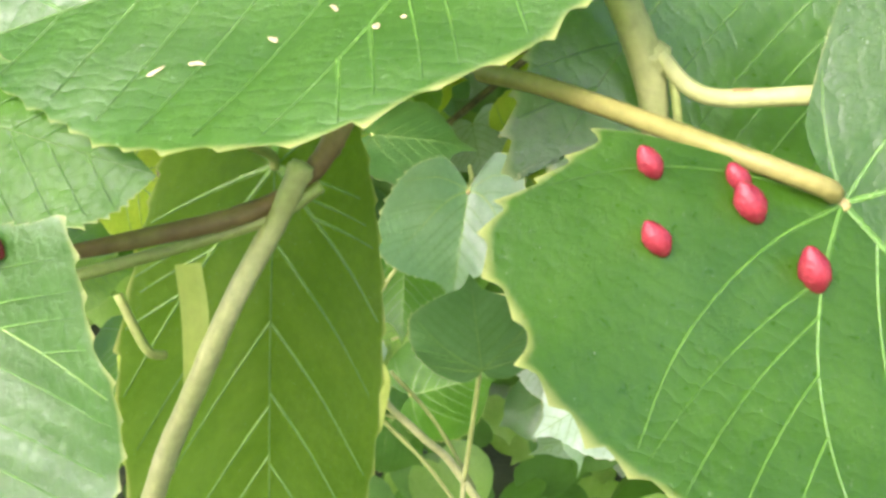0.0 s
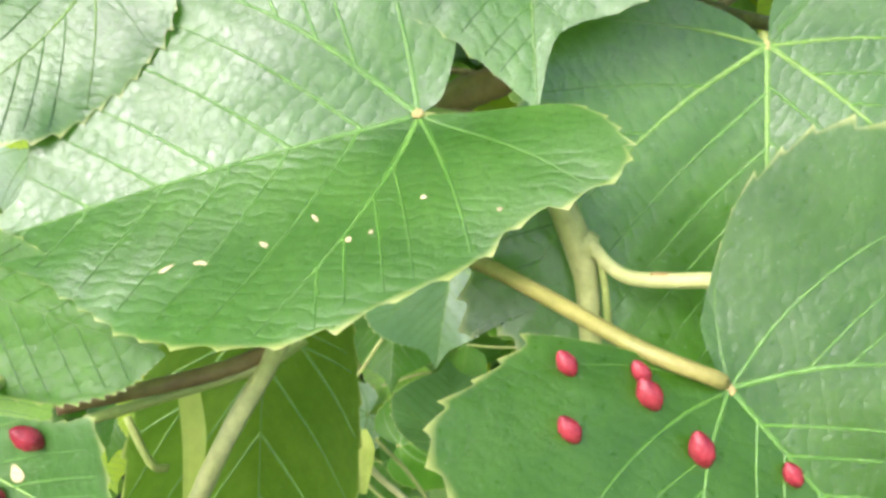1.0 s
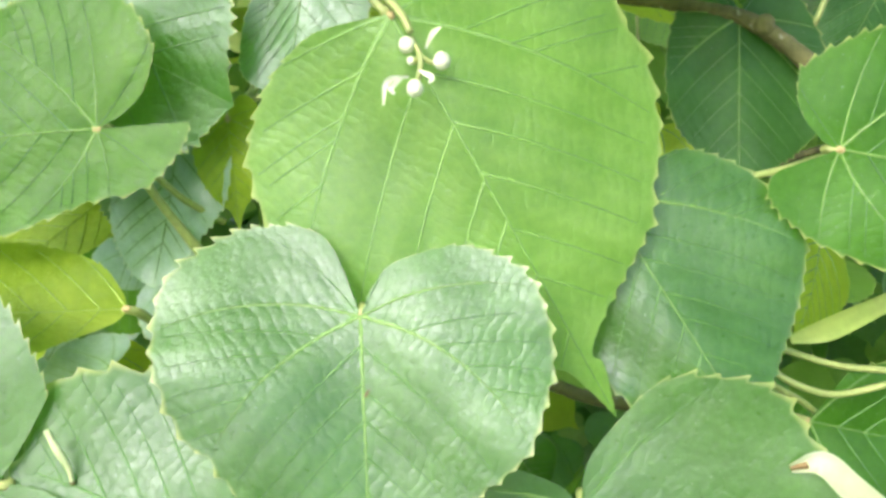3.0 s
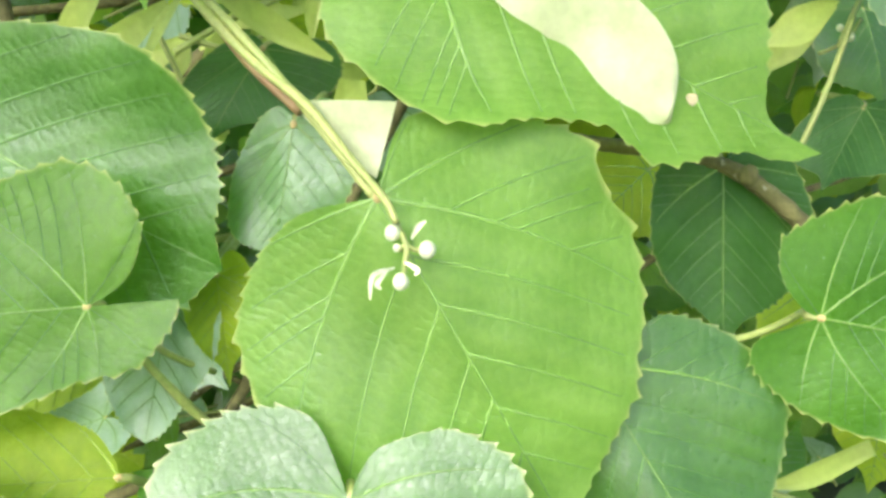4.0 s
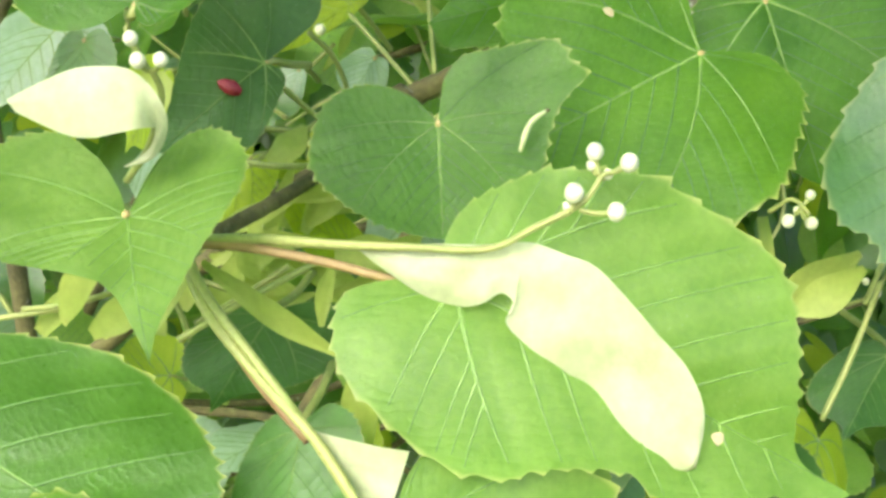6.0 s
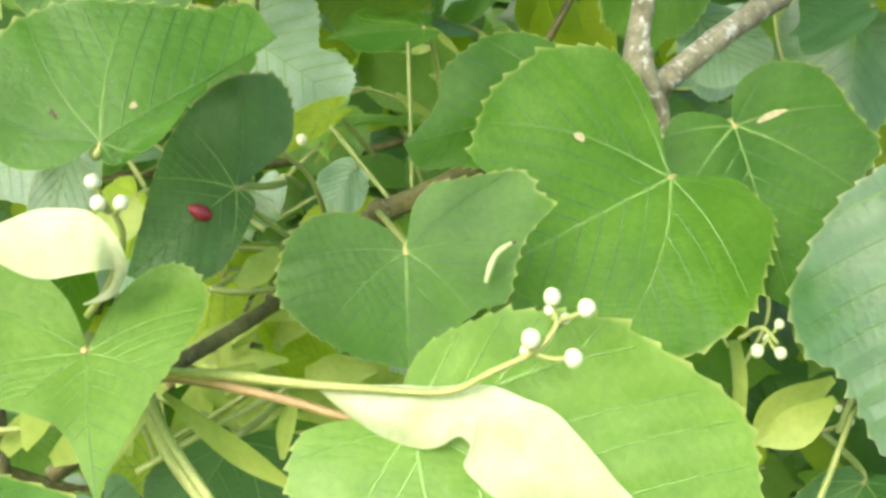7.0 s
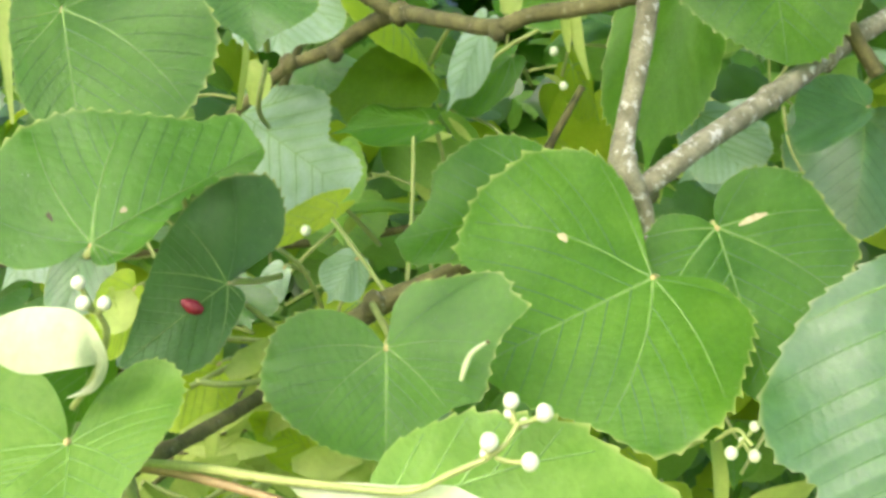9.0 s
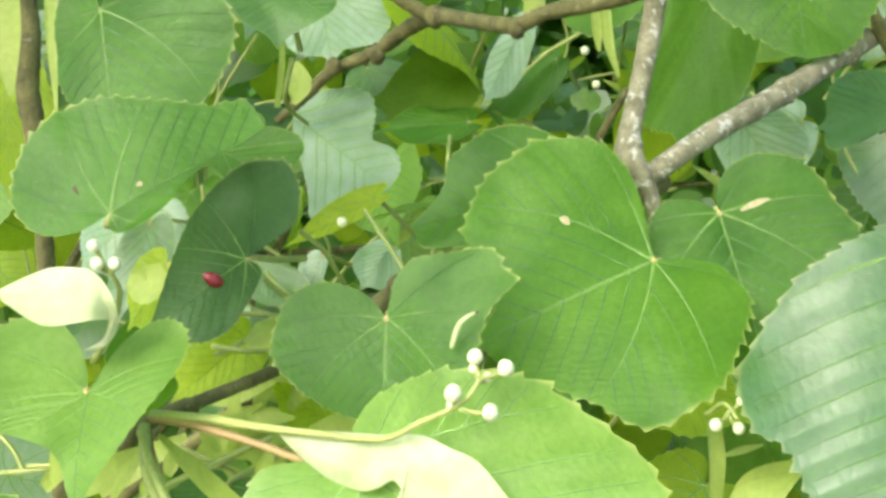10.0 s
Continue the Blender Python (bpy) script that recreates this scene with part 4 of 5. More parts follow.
for pts, ws, tl in (
    ([(-0.0704, 0.2210, 1.4313), (-0.0657, 0.2184, 1.4402), (-0.0574, 0.2132, 1.4493)], [0.001, 0.0045, 0.003], 20),
    ([(-0.0614, 0.2158, 1.4305), (-0.0524, 0.2132, 1.4367), (-0.0387, 0.2080, 1.4458)], [0.0015, 0.0042, 0.001], 10),
    ([(-0.0466, 0.2080, 1.4303), (-0.0402, 0.2054, 1.4391), (-0.0328, 0.2028, 1.4486)], [0.0008, 0.0022, 0.0008], 40),
    ([(-0.0300, 0.2015, 1.4520), (-0.0207, 0.2002, 1.4455), (-0.0114, 0.1989, 1.4396), (0.0010, 0.1976, 1.4325)], [0.0008, 0.0026, 0.0032, 0.0006], -15),
    ([(-0.0022, 0.2067, 1.4508), (-0.0043, 0.2054, 1.4440), (-0.0047, 0.2041, 1.4372)], [0.0008, 0.0020, 0.0006], 20),
    ([(-0.0226, 0.2210, 1.4436), (-0.0235, 0.2197, 1.4486), (-0.0136, 0.2184, 1.4542)], [0.001, 0.0035, 0.0012], 10),
    ([(0.0049, 0.2002, 1.4280), (0.0043, 0.2002, 1.4202), (0.0039, 0.2002, 1.4095)], [0.003, 0.0042, 0.003], 5),
    ([(-0.0313, 0.2210, 1.4218), (-0.0315, 0.2210, 1.4175), (-0.0318, 0.2210, 1.4117)], [0.002, 0.003, 0.001], 0),
    ([(-0.0428, 0.2600, 1.4481), (-0.0335, 0.2600, 1.4515), (-0.0208, 0.2652, 1.4571)], [0.001, 0.0035, 0.0008], 20),
    ([(-0.0101, 0.2600, 1.4414), (-0.0009, 0.2600, 1.4426), (0.0099, 0.2600, 1.4438)], [0.002, 0.0050, 0.001], 10),
    ([(-0.0297, 0.2470, 1.4428), (-0.0290, 0.2470, 1.4503), (-0.0283, 0.2470, 1.4562)], [0.001, 0.0022, 0.001], 10),
    ([(0.1123, 0.2600, 1.4259), (0.1208, 0.2600, 1.4356), (0.1336, 0.2600, 1.4453)], [0.001, 0.0058, 0.001], 10),
    ([(0.1077, 0.2652, 1.4539), (0.1090, 0.2626, 1.4437), (0.1091, 0.2600, 1.4289)], [0.002, 0.0028, 0.002], 30),
    ([(-0.0240, 0.2418, 1.4691), (-0.0190, 0.2444, 1.4731), (-0.0168, 0.2535, 1.4777)], [0.0015, 0.0040, 0.001], 10),
    ([(-0.0566, 0.2340, 1.4874), (-0.0510, 0.2340, 1.4862), (-0.0462, 0.2340, 1.4904)], [0.002, 0.0062, 0.002], 10),
    ([(-0.0518, 0.1469, 1.2479), (-0.0511, 0.1456, 1.2378), (-0.0525, 0.1443, 1.2249)], [0.0022, 0.0023, 0.0015], 5),
    ([(-0.0437, 0.2990, 1.1591), (-0.0430, 0.2990, 1.1501), (-0.0434, 0.3055, 1.1278)], [0.0030, 0.0050, 0.001], 10),
    ([(0.1070, 0.2340, 1.4349), (0.1153, 0.2340, 1.4392), (0.1255, 0.2366, 1.4461)], [0.001, 0.0048, 0.001], 15),
    ([(0.1006, 0.1846, 1.3365), (0.1091, 0.1846, 1.3391), (0.1232, 0.1872, 1.3451)], [0.001, 0.0026, 0.002], 10),
    ([(-0.0816, 0.2314, 1.5696), (-0.0791, 0.2288, 1.5517), (-0.0754, 0.2262, 1.5325)], [0.002, 0.0014, 0.0004], 20),
    ([(-0.1159, 0.2600, 1.5786), (-0.1150, 0.2600, 1.5608), (-0.1128, 0.2600, 1.5412)], [0.004, 0.005, 0.001], 10),
    ([(0.0437, 0.3380, 1.5958), (0.0450, 0.3380, 1.5896), (0.0442, 0.3380, 1.5845)], [0.003, 0.0042, 0.003], 10),
    ([(0.0657, 0.3900, 1.5982), (0.0670, 0.3900, 1.5889), (0.0684, 0.3900, 1.5802)], [0.0018, 0.0022, 0.0006], 20),
    ([(0.0696, 0.3900, 1.6041), (0.0719, 0.3900, 1.5854), (0.0770, 0.3900, 1.5694)], [0.0020, 0.0024, 0.0006], 10),
    ([(-0.0421, 0.3120, 1.5716), (-0.0440, 0.3172, 1.5603), (-0.0481, 0.3250, 1.5468)], [0.0010, 0.0012, 0.0010], 40),
    ([(-0.0512, 0.3510, 1.5680), (-0.0485, 0.3510, 1.5591), (-0.0506, 0.3510, 1.5511)], [0.002, 0.0050, 0.001], 10),
    ([(-0.0741, 0.2522, 1.4195), (-0.0634, 0.2509, 1.4284), (-0.0473, 0.2548, 1.4385)], [0.002, 0.0048, 0.0012], 10),
    ([(-0.0351, 0.2548, 1.4433), (-0.0389, 0.2535, 1.4329), (-0.0436, 0.2522, 1.4191)], [0.0012, 0.0046, 0.0036], 8),
    ([(-0.0348, 0.2509, 1.4319), (-0.0290, 0.2509, 1.4276), (-0.0212, 0.2496, 1.4220)], [0.0008, 0.0030, 0.0030], 15),
    ([(-0.0876, 0.2444, 1.4216), (-0.0828, 0.2444, 1.4280), (-0.0792, 0.2457, 1.4340)], [0.0020, 0.0034, 0.0014], 10),
    ([(-0.0492, 0.2470, 1.4282), (-0.0479, 0.2470, 1.4324), (-0.0461, 0.2470, 1.4369)], [0.0014, 0.0028, 0.0008], 10),
    ([(-0.0570, 0.2496, 1.4204), (-0.0567, 0.2496, 1.4238), (-0.0558, 0.2496, 1.4282)], [0.0022, 0.0026, 0.0008], 10),
    ([(0.0788, 0.2145, 1.3989), (0.0819, 0.2145, 1.4097), (0.0849, 0.2145, 1.4190)], [0.0005, 0.0018, 0.0008], 30),
    ([(0.0956, 0.2080, 1.4094), (0.0992, 0.2080, 1.4041), (0.1041, 0.2080, 1.3988)], [0.004, 0.0050, 0.0016], 10),
):
    young("narrow yellow-green bract glowing against shade", pts, ws, tl)

lo, hi = (-0.0529, 0.2535, 1.4184), (0.0103, 0.2665, 1.4611)
sprout = random.Random(3)
for k in range(26):
    x, z, y = sprout.uniform(lo[0], hi[0]), sprout.uniform(lo[2], hi[2]), sprout.uniform(lo[1], hi[1] + 0.02)
    a, n_ = sprout.uniform(-0.6, 1.3), sprout.uniform(0.008, 0.017)
    d = (n_ * math.cos(a), sprout.uniform(-0.004, 0.004), n_ * math.sin(a))
    young("small yellow-green bract in a tangle of stalks", [(x - d[0], y - d[1], z - d[2]), (x, y + 0.001, z), (x + d[0], y + d[1], z + d[2])], [0.0007, sprout.uniform(0.002, 0.0048), 0.0006], sprout.uniform(-25, 25))

# ---- leaves ----
leaf("green", (-0.0056, 0.1268, 1.3045), (-25.8, -49.6, 118.6), 0.0777, (-0.0314, 0.0000, 0.0086), (0.0474, 0.0000, 0.0132), shape=([(0.19, -0.23), (0.34, -0.30), (0.53, -0.33), (0.69, -0.30), (0.76, -0.11), (0.89, 0.01), (1.00, 0.30), (0.95, 0.42), (0.82, 0.55), (0.67, 0.63), (0.24, 0.79)], [(0.05, -0.06), (0.28, -0.13), (0.55, -0.09), (0.78, 0.00), (0.93, 0.13), (1.00, 0.30), (0.94, 0.39), (0.71, 0.49), (0.39, 0.72), (0.22, 0.75), (0.08, 0.82)]), curl=0.05, petiole=[(-0.0049, 0.1378, 1.3028), (0.0103, 0.1404, 1.2997)], scars=[(-0.45, 0.524, .0004, .0013, 20), (-0.475, 0.46, .0004, .0012, -30), (-0.5, 0.039, .0005, .0005, 0), (-0.601, 0.146, .0004, .0004, 0), (-0.601, 0.188, .0007, .0005, 0), (-0.676, -0.083, .0004, .0004, 0), (-0.422, 0.239, .0011, .0003, 15), (-0.48, 0.34, .0009, .0004, 30)], label='broad green leaf with pale feeding marks and sheen', faint=True)
leaf("glossy", (0.0387, 0.1061, 1.2702), (-55.0, 31.5, -149.8), 0.0469, (-0.0507, 0.0000, 0.0156), (0.0416, 0.0000, 0.0117), shape=([(0.01, -0.07), (0.04, -0.16), (0.09, -0.22), (0.29, -0.37), (0.38, -0.41), (0.56, -0.42), (0.68, -0.36), (0.86, -0.10), (0.98, 0.06), (1.00, 0.22), (0.97, 0.43)], [(0.03, -0.08), (0.14, -0.22), (0.40, -0.48), (0.50, -0.49), (0.85, -0.48), (0.95, -0.26), (1.00, -0.20), (0.98, 0.06), (0.87, 0.33), (0.74, 0.52), (0.43, 0.76)]), curl=-0.03, petiole=[(0.0367, 0.1045, 1.2721), (0.0261, 0.1055, 1.2760), (0.0149, 0.1165, 1.2786), (0.0048, 0.1265, 1.2806), (-0.0028, 0.1340, 1.2812)], galls=[(0.404, -0.341, 0.0042, (62, -10, 0)), (0.538, -0.203, 0.0046, (60, -5, 0)), (0.219, -0.182, 0.004, (64, -5, 0)), (0.253, -0.113, 0.0054, (62, -12, 0)), (0.244, 0.100, 0.0056, (58, -30, 0)), (0.037, 0.332, 0.0044, (62, -10, 0))], fan=(72, 48), label='deep green linden leaf bearing red nail galls', faint=True, stem=(BUFFSTALK, 0.00125))
leaf("pale", (-0.0627, 0.0858, 1.2685), (-73.1, 21.5, -178.4), 0.0464, (-0.0222, 0.0000, 0.0002), (0.0278, 0.0000, 0.0002), shape=([(0.29, -0.05), (0.82, 0.04), (1.00, 0.06), (0.97, 0.16), (0.91, 0.26), (0.88, 0.33), (0.88, 0.44), (0.80, 0.55), (0.67, 0.65), (0.51, 0.75), (0.23, 0.90)], [(0.16, -0.12), (0.54, -0.12), (0.94, 0.02), (1.00, 0.28), (0.72, 0.60), (0.30, 0.88)]), galls=[(-0.656, 0.078, 0.0048, (40, 10, 0)), (-0.294, 0.186, 0.0045, (40, 10, 0))], scars=[(-0.445, 0.128, 0.001, 0.0012, 0)], label='pale green linden leaf with two red galls')
leaf("green", (0.0510, 0.1495, 1.3128), (-72.5, 1.5, 178.4), 0.0628, (-0.0487, 0.0000, 0.0065), (0.0499, 0.0000, 0.0068), shape=([(0.03, -0.14), (0.20, -0.30), (0.31, -0.37), (0.46, -0.39), (0.75, -0.34), (0.95, -0.11), (1.00, 0.05), (0.93, 0.21), (0.77, 0.40), (0.50, 0.57), (0.20, 0.69)], [(0.08, -0.06), (0.19, -0.10), (0.33, -0.13), (0.50, -0.11), (0.69, -0.02), (0.95, 0.51), (1.00, 0.66), (0.99, 0.78), (0.89, 0.74), (0.69, 0.88), (0.35, 0.97)]), petiole=[(0.0527, 0.1664, 1.3078)])
leaf("green", (-0.0550, 0.1300, 1.3247), (-2.2, -72.1, 99.0), 0.0403, (-0.0248, 0.0000, -0.0004), (0.0385, 0.0000, -0.0006), shape=([(0.01, -0.11), (0.08, -0.25), (0.19, -0.31), (0.44, -0.23), (0.74, -0.06), (1.00, 0.19), (0.94, 0.53), (0.47, 0.83)], [(0.09, -0.07), (0.27, -0.17), (0.40, -0.22), (0.56, -0.17), (0.73, -0.10), (0.89, 0.01), (1.00, 0.18), (0.98, 0.46), (0.61, 0.80)]), petiole=[(-0.0625, 0.1482, 1.3213)])
leaf("deep", (-0.0780, 0.1118, 1.2832), (-26.1, 56.8, -122.2), 0.0399, (-0.0091, 0.0000, -0.0004), (0.0122, 0.0000, -0.0005), shape=([(0.56, -0.02), (1.00, 0.19), (0.81, 0.50), (0.43, 0.78)], [(0.50, 0.11), (1.00, 0.38), (0.96, 0.66), (0.69, 0.82), (0.40, 0.93)]))
leaf("olive", (-0.0399, 0.1638, 1.2609), (-94.2, 4.1, -3.7), 0.1145, (-0.0283, 0.0171, -0.0035), (0.0220, 0.0078, -0.0035), underside=True)
leaf("green", (0.0089, 0.1465, 1.3517), (-66.5, 3.6, -178.9), 0.0507, (-0.0347, 0.0000, 0.0034), (0.0373, 0.0000, 0.0037), shape=([(0.07, -0.10), (0.20, -0.19), (0.54, -0.24), (0.75, -0.18), (0.90, -0.09), (0.98, 0.05), (1.00, 0.23), (0.89, 0.47), (0.75, 0.58), (0.38, 0.71), (0.11, 0.77)], [(0.13, -0.26), (0.26, -0.34), (0.43, -0.36), (0.66, -0.34), (0.96, -0.16), (1.00, 0.09), (0.93, 0.30), (0.84, 0.44), (0.76, 0.47), (0.56, 0.67), (0.35, 0.75)]), curl=-0.05, fan=(74, 50), petiole=[(0.006, 0.169, 1.3474)], marks=[(-0.02, 0.284, 0.0003, 0.0009, -35)])
leaf("light", (0.0138, 0.1625, 1.4070), (-76.8, 28.0, -167.5), 0.0899, (-0.0423, 0.0000, -0.0063), (0.0402, 0.0000, -0.0063), shape=([(0.25, -0.11), (0.45, -0.10), (0.95, 0.09), (0.97, 0.24), (1.00, 0.35), (0.93, 0.45), (0.83, 0.53), (0.68, 0.60), (0.56, 0.67), (0.08, 0.83), (0.07, 0.89)], [(0.33, -0.05), (0.53, -0.04), (0.71, -0.00), (0.90, 0.09), (0.96, 0.16), (1.00, 0.26), (0.97, 0.44), (0.80, 0.65), (0.44, 0.81), (0.14, 0.84), (0.06, 0.91)]), curl=-0.04, petiole=[(0.0118, 0.1655, 1.4082), (-0.0035, 0.176, 1.4255), (-0.0153, 0.1825, 1.4375), (-0.0246, 0.1885, 1.4464), (-0.0316, 0.1955, 1.454)])
leaf("deep", (0.1035, 0.1716, 1.3802), (-44.0, 75.5, -138.5), 0.0401, (-0.0269, 0.0000, 0.0011), (0.0218, 0.0000, 0.0009), shape=([(0.04, -0.09), (0.20, -0.21), (0.38, -0.26), (0.55, -0.25), (0.71, -0.14), (0.89, 0.03), (1.00, 0.18), (0.95, 0.46), (0.49, 0.79)], [(0.14, -0.08), (0.27, -0.25), (0.45, -0.30), (0.67, -0.23), (0.87, -0.04), (0.96, 0.17), (1.00, 0.34), (0.94, 0.58), (0.54, 0.81)]), petiole=[(0.109, 0.1872, 1.3781)])
leaf("fresh", (-0.0445, 0.1620, 1.3853), (-14.6, -73.3, 107.0), 0.0452, (-0.0196, 0.0000, 0.0010), (0.0289, 0.0000, 0.0014), shape=([(0.04, -0.20), (0.00, -0.40), (0.42, -0.31), (0.67, -0.18), (0.75, 0.04), (0.88, 0.24), (1.00, 0.43), (0.98, 0.68), (0.60, 0.87)], [(0.08, -0.11), (0.20, -0.20), (0.37, -0.25), (0.52, -0.27), (0.72, -0.22), (0.91, -0.10), (1.00, 0.04), (0.99, 0.19), (0.89, 0.39), (0.54, 0.73)]), petiole=[(-0.036, 0.1716, 1.3689), (-0.0262, 0.182, 1.3504)])
leaf("green", (0.0566, 0.1677, 1.3708), (-70.2, 28.2, -166.5), 0.0550, (-0.0317, 0.0000, -0.0041), (0.0190, 0.0000, -0.0026), shape=([(0.15, -0.08), (0.38, -0.04), (0.64, -0.01), (0.87, 0.13), (0.99, 0.31), (1.00, 0.47), (0.86, 0.62), (0.65, 0.74), (0.38, 0.84), (0.16, 0.93)], [(0.27, 0.06), (0.79, 0.24), (1.00, 0.49), (0.80, 0.76), (0.42, 0.93)]))
leaf("green", (-0.1006, 0.1846, 1.4299), (-78.3, 62.4, -172.4), 0.0896, (-0.0337, 0.0000, 0.0021), (0.0347, 0.0000, 0.0021), shape=([(0.32, 0.02), (0.58, 0.13), (0.80, 0.32), (0.93, 0.45), (1.00, 0.55), (1.00, 0.65), (0.93, 0.75), (0.74, 0.84), (0.50, 0.90), (0.23, 0.94)], [(0.48, 0.04), (0.84, 0.21), (1.00, 0.47), (0.85, 0.75), (0.53, 0.89), (0.30, 0.95)]))
leaf("light", (0.0253, 0.1846, 1.4523), (-49.5, 55.5, -140.8), 0.0878, (-0.0350, 0.0000, 0.0077), (0.0317, 0.0000, 0.0065), shape=([(0.11, -0.06), (0.39, -0.06), (0.73, 0.04), (0.86, 0.12), (0.95, 0.21), (1.00, 0.31), (0.93, 0.56), (0.79, 0.66), (0.58, 0.73), (0.07, 0.84), (0.00, 0.93)], [(0.10, -0.10), (0.39, -0.21), (0.74, -0.15), (0.88, -0.05), (1.00, 0.12), (0.93, 0.27), (0.77, 0.34), (0.53, 0.51), (0.60, 0.66), (0.28, 0.81), (0.17, 0.93)]), curl=-0.03, petiole=[(0.0122, 0.1865, 1.4527), (0.0017, 0.1885, 1.4547), (-0.0101, 0.1905, 1.4565), (-0.02, 0.193, 1.4573), (-0.0291, 0.196, 1.4572)], stem=(REDSTALK, 0.0010), scars=[(0.088, 0.669, .0014, .0013, 0)])
leaf("light", (-0.0400, 0.1852, 1.4650), (-42.9, 19.9, -171.5), 0.0348, (-0.0261, 0.0000, 0.0042), (0.0309, 0.0000, 0.0050), shape=([(0.17, -0.16), (0.39, -0.30), (0.68, -0.36), (0.92, -0.26), (1.00, -0.05), (0.96, 0.17), (0.77, 0.34), (0.50, 0.50), (0.28, 0.68), (0.11, 0.83)], [(0.03, -0.22), (0.13, -0.48), (0.37, -0.74), (0.73, -0.77), (0.96, -0.49), (1.00, -0.12), (0.77, 0.12), (0.56, 0.23), (0.36, 0.28), (0.14, 0.54), (0.06, 0.77)]), petiole=[(-0.0482, 0.208, 1.4623)])
leaf("deep", (0.0195, 0.2298, 1.4807), (-74.3, 4.6, 177.7), 0.0280, (-0.0354, 0.0000, 0.0045), (0.0303, 0.0000, 0.0038), shape=([(0.02, -0.18), (0.06, -0.39), (0.19, -0.55), (0.40, -0.58), (0.79, -0.62), (0.90, -0.44), (1.00, -0.29), (0.83, -0.09), (0.73, 0.15), (0.67, 0.47), (0.44, 0.57)], [(0.18, -0.22), (0.46, -0.34), (0.70, -0.32), (0.88, -0.18), (0.96, 0.03), (1.00, 0.26), (0.93, 0.47), (0.76, 0.66), (0.55, 0.80), (0.30, 0.92)]), petiole=[(0.019, 0.247, 1.4795), (0.0053, 0.299, 1.4837)])
leaf("fresh", (0.0898, 0.2717, 1.4981), (-45.5, -52.7, 148.8), 0.0588, (-0.0438, 0.0000, 0.0082), (0.0467, 0.0000, 0.0096), shape=([(0.06, -0.10), (0.21, -0.25), (0.40, -0.29), (0.56, -0.28), (0.78, -0.11), (0.93, 0.06), (1.00, 0.26), (0.98, 0.50), (0.68, 0.66), (0.33, 0.87), (0.18, 0.94)], [(0.39, -0.09), (0.59, -0.09), (0.79, -0.02), (0.92, 0.11), (1.00, 0.26), (0.97, 0.44), (0.90, 0.60), (0.65, 0.80), (0.53, 0.80), (0.38, 0.75), (0.19, 0.79)]), curl=-0.03, petiole=[(0.0925, 0.2912, 1.4977)], scars=[(0.441, 0.327, .0016, .0012, 30)])
leaf("deep", (0.1085, 0.2808, 1.5128), (-78.4, 18.3, 179.8), 0.0544, (-0.0356, 0.0000, 0.0008), (0.0235, 0.0000, 0.0005), shape=([(0.03, -0.12), (0.17, -0.22), (0.42, -0.25), (0.68, -0.19), (0.84, -0.06), (0.90, 0.11), (1.00, 0.32), (0.89, 0.40), (0.67, 0.54), (0.43, 0.73), (0.22, 0.89)], [(0.21, -0.09), (0.61, -0.13), (0.90, -0.01), (1.00, 0.22), (0.85, 0.48), (0.55, 0.73), (0.22, 0.91)]), petiole=[(0.1133, 0.299, 1.5118)], scars=[(-0.292, 0.006, .0036, .0010, 8)])
leaf("pale", (0.1687, 0.2366, 1.5085), (-70.7, -19.2, 168.6), 0.0852, (-0.0226, 0.0000, 0.0016), (0.0408, 0.0000, 0.0029), shape=([(0.16, -0.05), (0.64, -0.01), (1.00, 0.21), (0.85, 0.53), (0.41, 0.81)], [(0.15, -0.03), (0.36, 0.00), (0.58, 0.09), (0.74, 0.18), (0.87, 0.28), (0.94, 0.37), (1.00, 0.62), (0.95, 0.72), (0.78, 0.80), (0.59, 0.81), (0.26, 0.95)]), quilt=0.0065)
leaf("deep", (-0.0372, 0.1885, 1.5054), (49.1, 44.1, -25.9), 0.0413, (-0.0325, 0.0000, 0.0019), (0.0074, 0.0000, 0.0004), shape=([(0.00, -0.08), (0.02, -0.22), (0.15, -0.38), (0.37, -0.43), (0.60, -0.38), (0.86, -0.22), (1.00, 0.03), (0.91, 0.29), (0.65, 0.56), (0.41, 0.80), (0.32, 0.99)], [(0.48, -0.04), (0.87, 0.04), (1.00, 0.16), (0.80, 0.31), (0.27, 0.49), (0.01, 0.72), (0.06, 0.88)]), petiole=[(-0.0458, 0.208, 1.5038)], scars=[(-0.077, 0.222, 0.0004, 0.0008, 0)], marks=[(-0.33, -0.098, 0.0008, 0.0005, 0)])
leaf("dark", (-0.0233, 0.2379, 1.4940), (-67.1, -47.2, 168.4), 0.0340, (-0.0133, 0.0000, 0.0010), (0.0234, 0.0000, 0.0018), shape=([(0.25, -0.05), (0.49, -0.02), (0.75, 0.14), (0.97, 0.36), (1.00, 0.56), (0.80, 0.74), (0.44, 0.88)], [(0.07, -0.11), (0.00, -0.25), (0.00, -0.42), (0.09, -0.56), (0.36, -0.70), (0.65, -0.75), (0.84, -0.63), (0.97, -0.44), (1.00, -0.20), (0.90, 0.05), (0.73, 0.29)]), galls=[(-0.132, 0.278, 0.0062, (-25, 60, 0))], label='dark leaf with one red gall')
